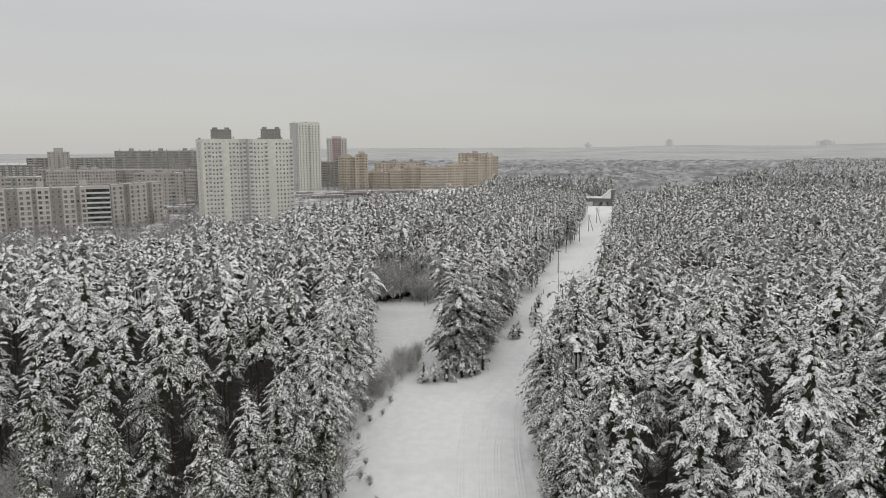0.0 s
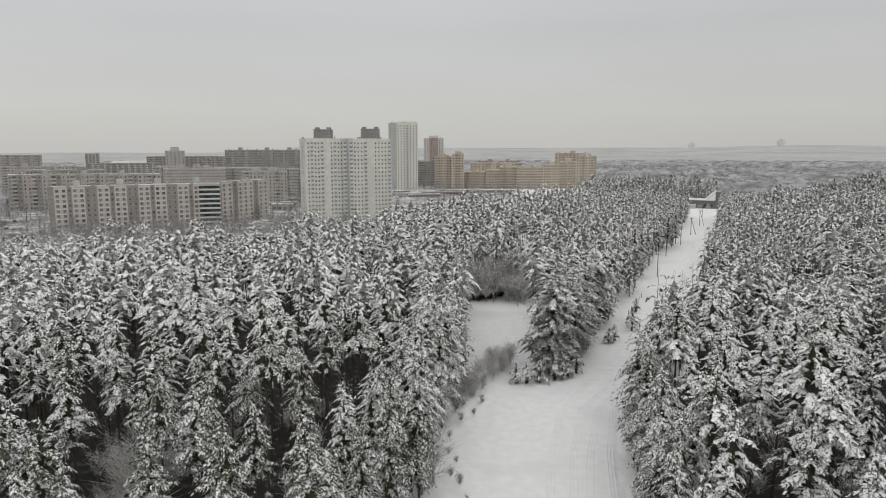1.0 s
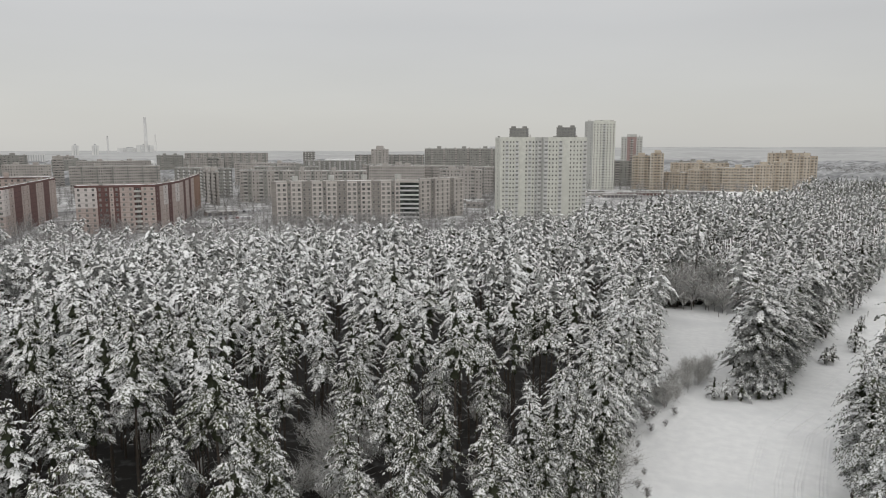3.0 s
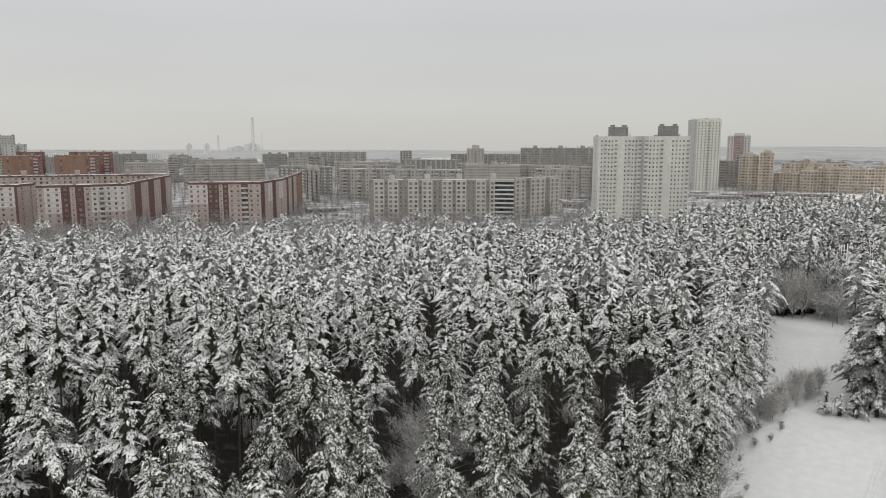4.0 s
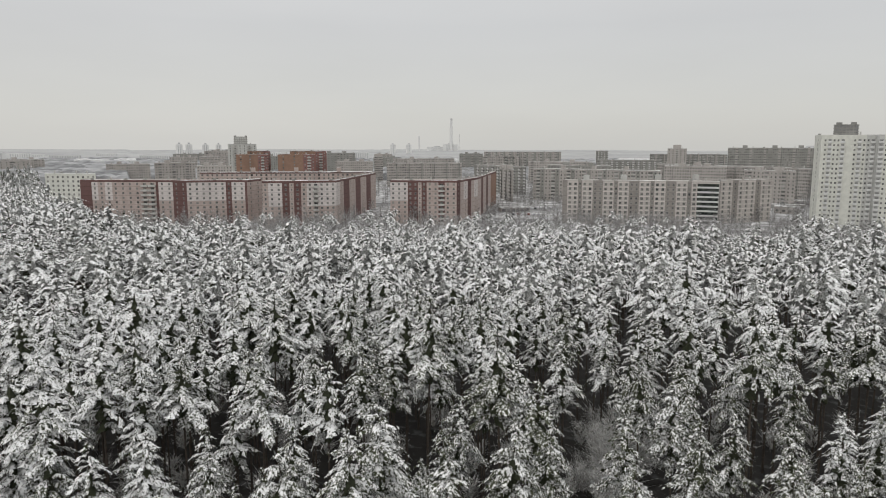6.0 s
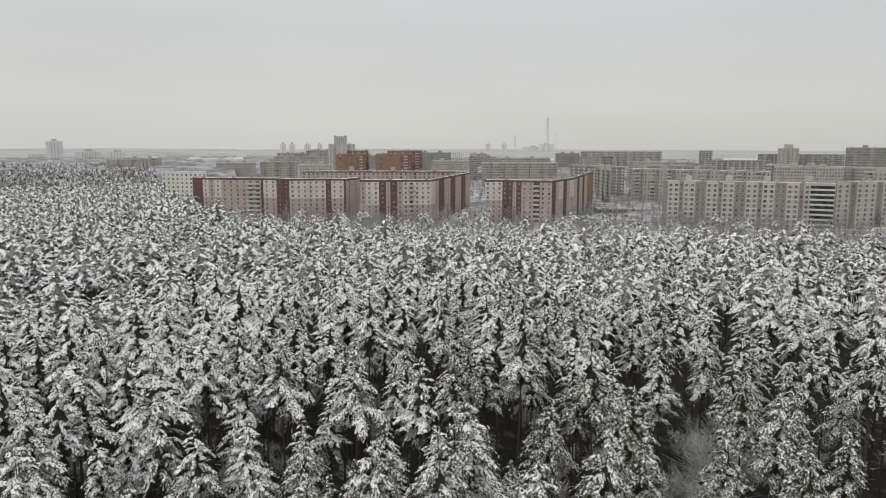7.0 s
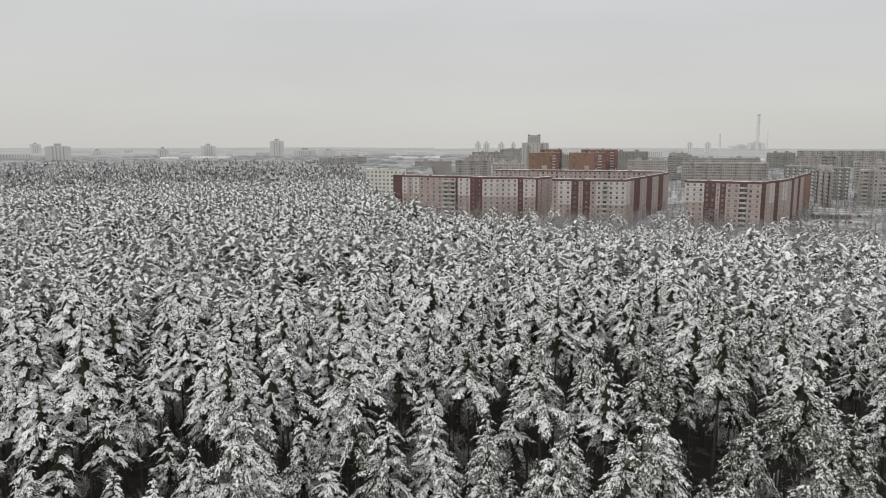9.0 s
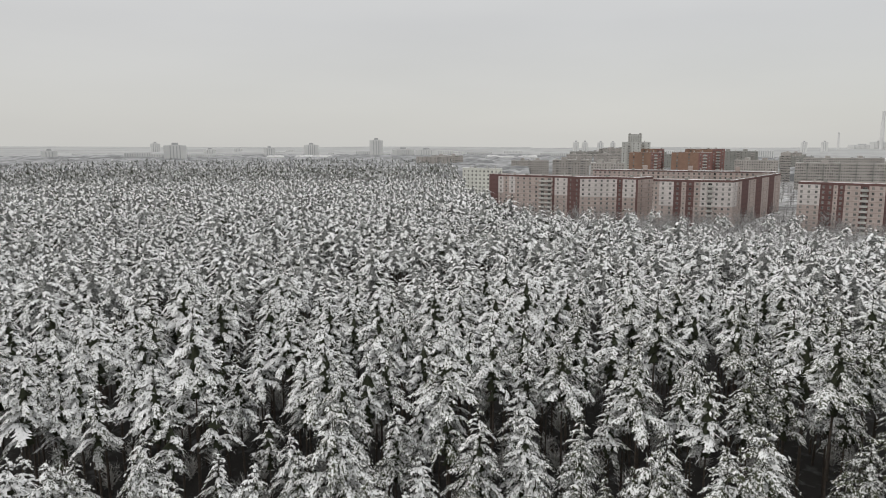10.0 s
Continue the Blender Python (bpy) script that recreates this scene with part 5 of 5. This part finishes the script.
def filler_slabs():
    g = np.random.default_rng(77)
    rows = [([(69.2, 820), (66.3, 830)], 9), ([(57.0, 1000), (54.0, 1010)], 12), ([(55.6, 860), (52.6, 850)], 9), ([(52.5, 900), (51.8, 900)], 11), ([(45.6, 1180), (43.7, 1180)], 11), ([(66.2, 700), (63.6, 690)], 9), ([(42.3, 600), (41.2, 560)], 9),
            ([(62.0, 1100), (57.5, 1120)], 10), ([(51.0, 1020), (46.0, 1050)], 9), ([(40.0, 860), (35.0, 840)], 9), ([(38.5, 700), (33.5, 680)], 9), ([(29.5, 700), (25.0, 690)], 9), ([(23.8, 600), (20.3, 585)], 9), ([(5.0, 1000), (1.5, 990)], 9), ([(72.5, 900), (69.5, 900)], 8), ([(79.0, 1100), (76.4, 1090)], 9)]
    for k in range(10):
        az, d = g.uniform(40, 72), g.uniform(1150, 1700)
        w = g.uniform(1.2, 3.5)
        rows.append(([(az, d), (az - w, d + g.uniform(-30, 30))], int(g.choice((9, 9, 11, 12)))))
    for k, (line, st) in enumerate(rows):
        n = max(2, int((polar(*line[0]) - polar(*line[1])).length / 9))
        house("grey_panel_block", "grey concrete panel block of flats beyond the wood", line, 13, st, 2.75, [("pgpp", "ppbp", "ppspvp")[k % 3] * max(2, n * 3 // 4)], [(GREY_FAR, GREY_FAR2, GREY_FAR)[k % 3]], joined=True, rail=GREY_FAR, group="grey panel estate", boxes=((0.3, 0.5, 5, 5, 2), (0.7, 0.5, 5, 5, 2)))


filler_slabs()


# ---- the power station on the skyline ----
def chimney(az, d, top, r0, r1, label):
    q = polar(az, d)
    s = Soup()
    zs = np.linspace(0, top, 9)
    tube(s, [(0, 0, z) for z in zs], r0 + (r1 - r0) * (zs / top) ** 0.8, 16, 0)
    v, f, i = s.arrays()
    root = tagged(new("power_station_chimney"), label, "chimney")
    root.location = (q.x, q.y, 0)
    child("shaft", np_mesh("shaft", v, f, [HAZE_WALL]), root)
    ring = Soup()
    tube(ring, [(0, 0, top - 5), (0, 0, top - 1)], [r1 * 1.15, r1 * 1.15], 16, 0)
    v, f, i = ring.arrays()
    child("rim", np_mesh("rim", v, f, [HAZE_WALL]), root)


chimney(46.27, 4000, 197, 11, 6.5, "tall hazy grey power station chimney")
chimney(48.86, 4000, 99, 6, 4, "shorter hazy grey chimney beside the power station")
distant_block("power_station_hall", "hazy power station boiler hall", 46.35, 4000, 85, 53, 40, category="building")
distant_block("power_station_hall", "low hazy turbine hall of the power station", 47.4, 4000, 120, 38, 40, category="building")


def lattice_mast():
    q = polar(45.6, 3900)
    s = Soup()
    for a in range(3):
        c, n = math.cos(a * 2.094), math.sin(a * 2.094)
        tube(s, [(7 * c, 7 * n, 0), (1.5 * c, 1.5 * n, 110)], [0.9, 0.7], 4, 0)
    for k in range(10):
        r = 7 - 5.5 * k / 10
        p = [(r * math.cos(a * 2.094), r * math.sin(a * 2.094), 11 * k + 4) for a in (0, 1, 2, 0)]
        tube(s, p, [0.6] * 4, 3, 0)
    v, f, i = s.arrays()
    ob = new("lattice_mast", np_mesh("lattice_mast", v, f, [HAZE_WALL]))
    ob.location = (q.x, q.y, 0)
    tagged(ob, "thin hazy lattice mast near the power station", "mast")


lattice_mast()


# ---- along the ski track ----
def utility_pole(x, y, h, arms, braced=False):
    s = tagged(new("utility_pole"), "grey wooden utility pole standing in the snow", "pole", "poles along the track")
    s.location = (x, y, -0.2)
    a = Soup()
    tube(a, [(0, 0, 0), (0, 0, h)], [0.17, 0.11], 8, 0)
    v, f, i = a.arrays()
    child("post", np_mesh("post", v, f, [WOOD]), s)
    for k in range(arms):
        child("crossarm", box_mesh("crossarm", -0.9, 0.9, -0.06, 0.06, h - 0.5 - 0.7 * k, h - 0.36 - 0.7 * k, WOOD), s)
    if braced:
        b = Soup()
        tube(b, [(2.6, 0.4, 0), (0.1, 0, h - 1)], [0.14, 0.1], 8, 0)
        v, f, i = b.arrays()
        child("brace", np_mesh("brace", v, f, [WOOD]), s)


for x, y, h, arms, br in ((65.6, 334, 9.0, 1, False), (78.5, 375, 9.0, 1, True), (92, 417.5, 9.5, 2, True), (52.8, 297.6, 5.0, 0, False), (105, 470, 9, 1, False), (41.5, 249, 8.5, 1, False)):
    utility_pole(x, y, h, arms, br)


def fence_post(x, y, h):
    ob = new("fence_post", box_mesh("fence_post", -0.07, 0.07, -0.07, 0.07, -0.2, h, WOOD, bevel=0.02, top=SNOW))
    ob.location = (x, y, 0)
    tagged(ob, "short weathered wooden post capped with snow", "post", "posts beside the track")


for k in range(6):
    fence_post(24.5 + k * 1.3, 190 + k * 4.5, 1.3 + 0.2 * (k % 2))
fence_post(-5.5, 196, 1.4)


def ski_tracks():
    g = np.random.default_rng(31)
    for k, off in enumerate((0.60, 0.76, 0.83, 0.93)):
        v, f = [], []
        for j in range(150 if off > 0.5 else 43):
            y = 40 + j * 2.0
            x = table(RIGHT_EDGE, y) - 24 * (1 - off) + 0.8 * math.sin(y * 0.045) + 0.6 * math.sin(y * 0.03 + k * 1.7)
            b = 0.045 + 0.025 * math.sin(y * 0.31 + k) + g.uniform(0, 0.02)
            for dx, dz in ((-0.75, -0.01), (-0.42, b), (-0.3, 0.008), (-0.12, 0.008), (0.0, b * 0.9), (0.12, 0.008), (0.3, 0.008), (0.42, b), (0.75, -0.01)):
                v.append((x + dx, y, dz + 0.006 * k))
            if j:
                o = 9 * j
                f.extend((o - 9 + c, o - 8 + c, o + 1 + c, o + c) for c in range(8))
        me = quads_mesh("ski_track", v, f, [SNOW])
        tagged(new("ski_track", me), "pressed ski track with low snow ridges on the open strip", "ski track", "ski tracks", kind="structure")


ski_tracks()


def snow_bank(name, side, y0, y1, width, height, seed):
    """Uneven drifted snow along the foot of the trees."""
    v, f = [], []
    n, m = int((y1 - y0) / 0.7), 9
    for j in range(n + 1):
        y = y0 + (y1 - y0) * j / n
        edge = table(LEFT_EDGE if side < 0 else RIGHT_EDGE, y) - side * -0.6
        for c in range(m + 1):
            u = c / m
            x = edge - side * (u * width * (0.8 + 0.3 * noise.noise((y * 0.12, seed, 0))) - 1.5)
            bump = max(0.0, 0.45 + noise.noise((x * 0.5, y * 0.35, seed)) * 0.8 + 0.35 * noise.noise((x * 1.6, y * 1.3, seed + 3)))
            v.append((x, y, height * bump * math.sin(math.pi * min(1, u * 1.02)) ** 0.8 * min(1, j / 4, (n - j) / 4) - 0.02))
    for j in range(n):
        for c in range(m):
            o = j * (m + 1) + c
            f.append((o, o + 1, o + m + 2, o + m + 1) if side > 0 else (o + 1, o, o + m + 1, o + m + 2))
    me = quads_mesh(name, v, f, [SNOW])
    me.polygons.foreach_set("use_smooth", [True] * len(f))
    tagged(new(name, me), "uneven snow drift along the foot of the pines", "snow drift", kind="structure")


snow_bank("snow_bank", -1, 62, 126, 6.0, 0.55, 4)
snow_bank("snow_bank", 1, 70, 125, 3.5, 0.35, 8)


def ski_hall():
    """The low hall with a swept-up roof where the track ends."""
    root = tagged(new("low_hall"), "low grey hall with a snowy roof swept up sideways", "building")
    q = polar(-12.4, 552)
    root.matrix_basis = Matrix.Translation((q.x, q.y, 0)) @ Matrix.Rotation(radians(-12.4), 4, "Z")
    child("wall", box_mesh("wall", -15, 10.4, 0, 12, 0, 6.0, HALL_GREY), root)
    v = [(-16, -1, 6.05), (3.6, -1, 6.05), (10.4, -1, 12.2), (10.4, 12.6, 12.2), (3.6, 12.6, 6.05), (-16, 12.6, 6.05)]
    v += [(x, y, z + 0.6) for x, y, z in v]
    f = [(0, 5, 4, 1), (1, 4, 3, 2), (6, 7, 10, 11), (7, 8, 9, 10), (0, 1, 7, 6), (1, 2, 8, 7), (3, 4, 10, 9), (4, 5, 11, 10), (2, 3, 9, 8), (5, 0, 6, 11)]
    child("roof", quads_mesh("roof", v, f, [SNOW]), root, "snow-covered roof rising to a point")
    child("stub_tower", box_mesh("stub_tower", 10.42, 14, 0, 12, 0, 12.6, HALL_GREY, top=ROOF_SNOW), root, "dark windowless end tower")
    child("gable", quads_mesh("gable", [(3.8, -0.7, 6.0), (10.4, -0.7, 6.0), (10.4, -0.7, 11.8)], [(0, 1, 2)], [SNOW]), root)
    child("porch", box_mesh("porch", -9, -3, -3.5, -0.004, 0, 3.2, WHITE_COOL, top=SNOW), root, "pale entrance porch")
    child("entrance", box_mesh("entrance", -2, 9, -0.1, -0.004, 0.2, 3.4, GLASS), root, "dark glazed entrance front")
    for x in (-13, -10.4):
        child("window", box_mesh("window", x - 0.9, x + 0.9, -0.08, -0.004, 1.3, 3.3, GLASS), root)


ski_hall()


def cottage(az, d, turn, w, depth, h, ridge):
    """A small house of which the snowy gable roof shows above the trees."""
    root = tagged(new("cottage"), "small house with a steep snow-covered gable roof among pines", "house", "houses by the hall")
    q = polar(az, d)
    root.matrix_basis = Matrix.Translation((q.x, q.y, 0)) @ Matrix.Rotation(radians(az + turn), 4, "Z")
    v = [(-w / 2, 0, 0), (w / 2, 0, 0), (w / 2, 0, h), (0, 0, ridge - 0.3), (-w / 2, 0, h)]
    v += [(x, depth, z) for x, y, z in v]
    child("wall", quads_mesh("wall", v, [(0, 1, 2, 3, 4), (9, 8, 7, 6, 5), (1, 6, 7, 2), (5, 0, 4, 9)], [GREY_DARK]), root)
    for sg in (-1, 1):
        r = [(0, -0.6, ridge), (sg * (w / 2 + 0.7), -0.6, h - 0.4), (sg * (w / 2 + 0.7), depth + 0.6, h - 0.4), (0, depth + 0.6, ridge)]
        r += [(x, y, z + 0.45) for x, y, z in r]
        child("roof", quads_mesh("roof", r, [(3, 2, 1, 0), (4, 5, 6, 7), (0, 1, 5, 4), (1, 2, 6, 5), (2, 3, 7, 6)], [SNOW]), root)
    child("window", box_mesh("window", -0.7, 0.7, -0.06, -0.004, h * 0.5, h * 0.5 + 1.4, GLASS), root)


cottage(-8.9, 585, 25, 9, 12, 9.5, 14)
cottage(-10.0, 580, 70, 9, 14, 9, 12)


def bush(me, x, y, turn, size, label):
    ob = new("leafless_shrub", me)
    ob.matrix_basis = Matrix.Translation((x, y, -0.05)) @ Matrix.Rotation(turn, 4, "Z") @ Matrix.Scale(size, 4)
    tagged(ob, label, "shrub", "shrubs by the track")


shrub_meshes = [np_mesh("leafless_shrub", *k[:2], [BARK, TWIGS], k[2]) for k in shrub_kinds]
thicket_meshes = [np_mesh("leafless_shrub", *k[:2], [BARK, PALE_TWIGS], k[2]) for k in thicket_kinds]
g = np.random.default_rng(12)
for k in range(30):
    y = g.uniform(121, 144)
    x = -13.3 + (y - 121) * 0.3 + g.uniform(-1.5, 2.0)
    bush(thicket_meshes[k % 2], x, y, g.uniform(0, 6.28), g.uniform(0.55, 1.0), "fine-twigged leafless shrub dusted with snow at the glade")
for k, (x, y) in enumerate(GAP):
    bush(thicket_meshes[k % 2], x, y, g.uniform(0, 6.28), g.uniform(1.2, 1.7), "tall frosted leafless shrub in a gap of the pine wood")
for x, y, sz in ((-13.5, 114, 0.6), (-12.5, 116, 0.5), (-16, 99, 0.5), (-11.5, 90, 0.35), (-10, 88, 0.4), (-14.8, 106, 0.45), (-13.2, 103, 0.3), (-12.6, 97, 0.28), (-14, 94, 0.4), (-12.2, 110, 0.35), (-10.4, 113, 0.3), (-13.5, 87, 0.35), (-14.5, 84, 0.45), (-11.2, 94.5, 0.25), (-8.6, 84, 0.2), (-9.5, 118.5, 0.4)):
    bush(shrub_meshes[0], x, y, g.uniform(0, 6.28), sz, "low twiggy shrub poking out of the snow")
young_kinds = [(20, 4.6, 0.05, 2.2, 0), (21, 3.4, 0.05, 1.9, 0)]
for x, y, k, size in ((0.4, 132.5, 0, 0.9), (3.6, 133.2, 1, 1.2), (5.2, 133.6, 0, 0.8), (-3.8, 130.5, 0, 1.0), (-1.8, 130.5, 1, 1.0), (0.6, 131, 1, 1.1), (6.2, 135, 0, 0.95), (8, 138, 1, 1), (16.5, 161, 0, 0.9), (18, 163, 1, 1), (24, 178, 0, 1.2), (23.2, 173, 1, 0.9), (27, 194, 1, 1.0)):
    set_pine(young_kinds[k], Matrix.Translation((x, y, -0.05)) @ Matrix.Rotation(g.uniform(0, 6.28), 4, "Z") @ Matrix.Scale(size, 4), "young snow-covered pine standing in the open snow")
# young pines in the gaps under the taller ones
trunks = TOPS + [(q[0], q[1]) for q in near_spots]
for k in range(150):
    q = polar(g.uniform(-4, 112), g.uniform(46, 82))
    turn, size = g.uniform(0, 6.28), g.uniform(0.9, 1.6)
    if wooded(q.x, q.y, 2.0) and min((q.x - x) ** 2 + (q.y - y) ** 2 for x, y in trunks) > 2.2 ** 2:
        trunks.append((q.x, q.y))
        set_pine(young_kinds[k % 2], Matrix.Translation((q.x, q.y, 0.0)) @ Matrix.Rotation(turn, 4, "Z") @ Matrix.Scale(size, 4), "young snow-dusted pine in the shade of the wood")


# ---- cars under snow by the houses ----
CAR_PAINTS = [mat("car_paint_" + n, c, None, 1, 0.35) for n, c in (("dark", (0.05, 0.05, 0.06)), ("red", (0.15, 0.05, 0.045)), ("silver", (0.4, 0.4, 0.42)))]
TYRE = mat("tyre_rubber", (0.03, 0.03, 0.03), (0.05, 0.05, 0.05), 5, 0.9)


def car_kind(paint):
    root = tagged(new("parked_car"), "parked car under a cap of snow", "car", "cars by the houses")
    bm = bmesh.new()
    prof = [(-2.1, 0.35), (2.1, 0.35), (2.15, 0.75), (1.2, 0.95), (0.6, 1.45), (-1.0, 1.48), (-1.7, 0.98), (-2.15, 0.9)]
    for s in (-1, 1):
        bm.faces.new([bm.verts.new((x, s * (0.85 if z < 1 else 0.68), z)) for x, z in (prof if s < 0 else prof[::-1])])
    bm.verts.ensure_lookup_table()
    n = len(prof)
    for k in range(n):
        a, b = k, (k + 1) % n
        bm.faces.new((bm.verts[a], bm.verts[n + n - 1 - a], bm.verts[n + n - 1 - b], bm.verts[b]))
    bmesh.ops.recalc_face_normals(bm, faces=bm.faces)
    me = bpy.data.meshes.new("body")
    me.materials.append(paint)
    bm.to_mesh(me)
    bm.free()
    child("body", me, root)
    child("snow_cap", box_mesh("snow_cap", -1.1, 0.7, -0.66, 0.66, 1.44, 1.68, SNOW, bevel=0.08), root)
    child("bonnet_snow", box_mesh("bonnet_snow", 1.15, 2.05, -0.75, 0.75, 0.84, 1.08, SNOW, bevel=0.08), root)
    for x in (-1.35, 1.35):
        for y in (-0.8, 0.8):
            w = Soup()
            tube(w, [(x, y - 0.1, 0.32), (x, y + 0.1, 0.32)], [0.32, 0.32], 10, 0)
            v, f, i = w.arrays()
            child("wheel", np_mesh("wheel", v, f, [TYRE]), root)
    return root


car_kinds = [car_kind(p) for p in CAR_PAINTS]
spots = []
for az, d, n, step in ((41.2, 455, 6, 0.42), (40.6, 500, 7, 0.4), (20.6, 560, 5, 0.36), (12.0, 640, 6, 0.36), (9.5, 650, 6, 0.36), (6.5, 665, 5, 0.36), (52.0, 440, 3, 0.4)):
    spots += [(az - k * step, d + g.uniform(-1.5, 1.5)) for k in range(n)]
for k, (az, d) in enumerate(spots):
    q = polar(az, d)
    m = Matrix.Translation((q.x, q.y, 0.05)) @ Matrix.Rotation(radians(az + 90) + g.normal(0, 0.05), 4, "Z")
    if k < 3:
        car_kinds[k].matrix_basis = m
    else:
        copy_thing(car_kinds[int(g.integers(0, 3))], m)
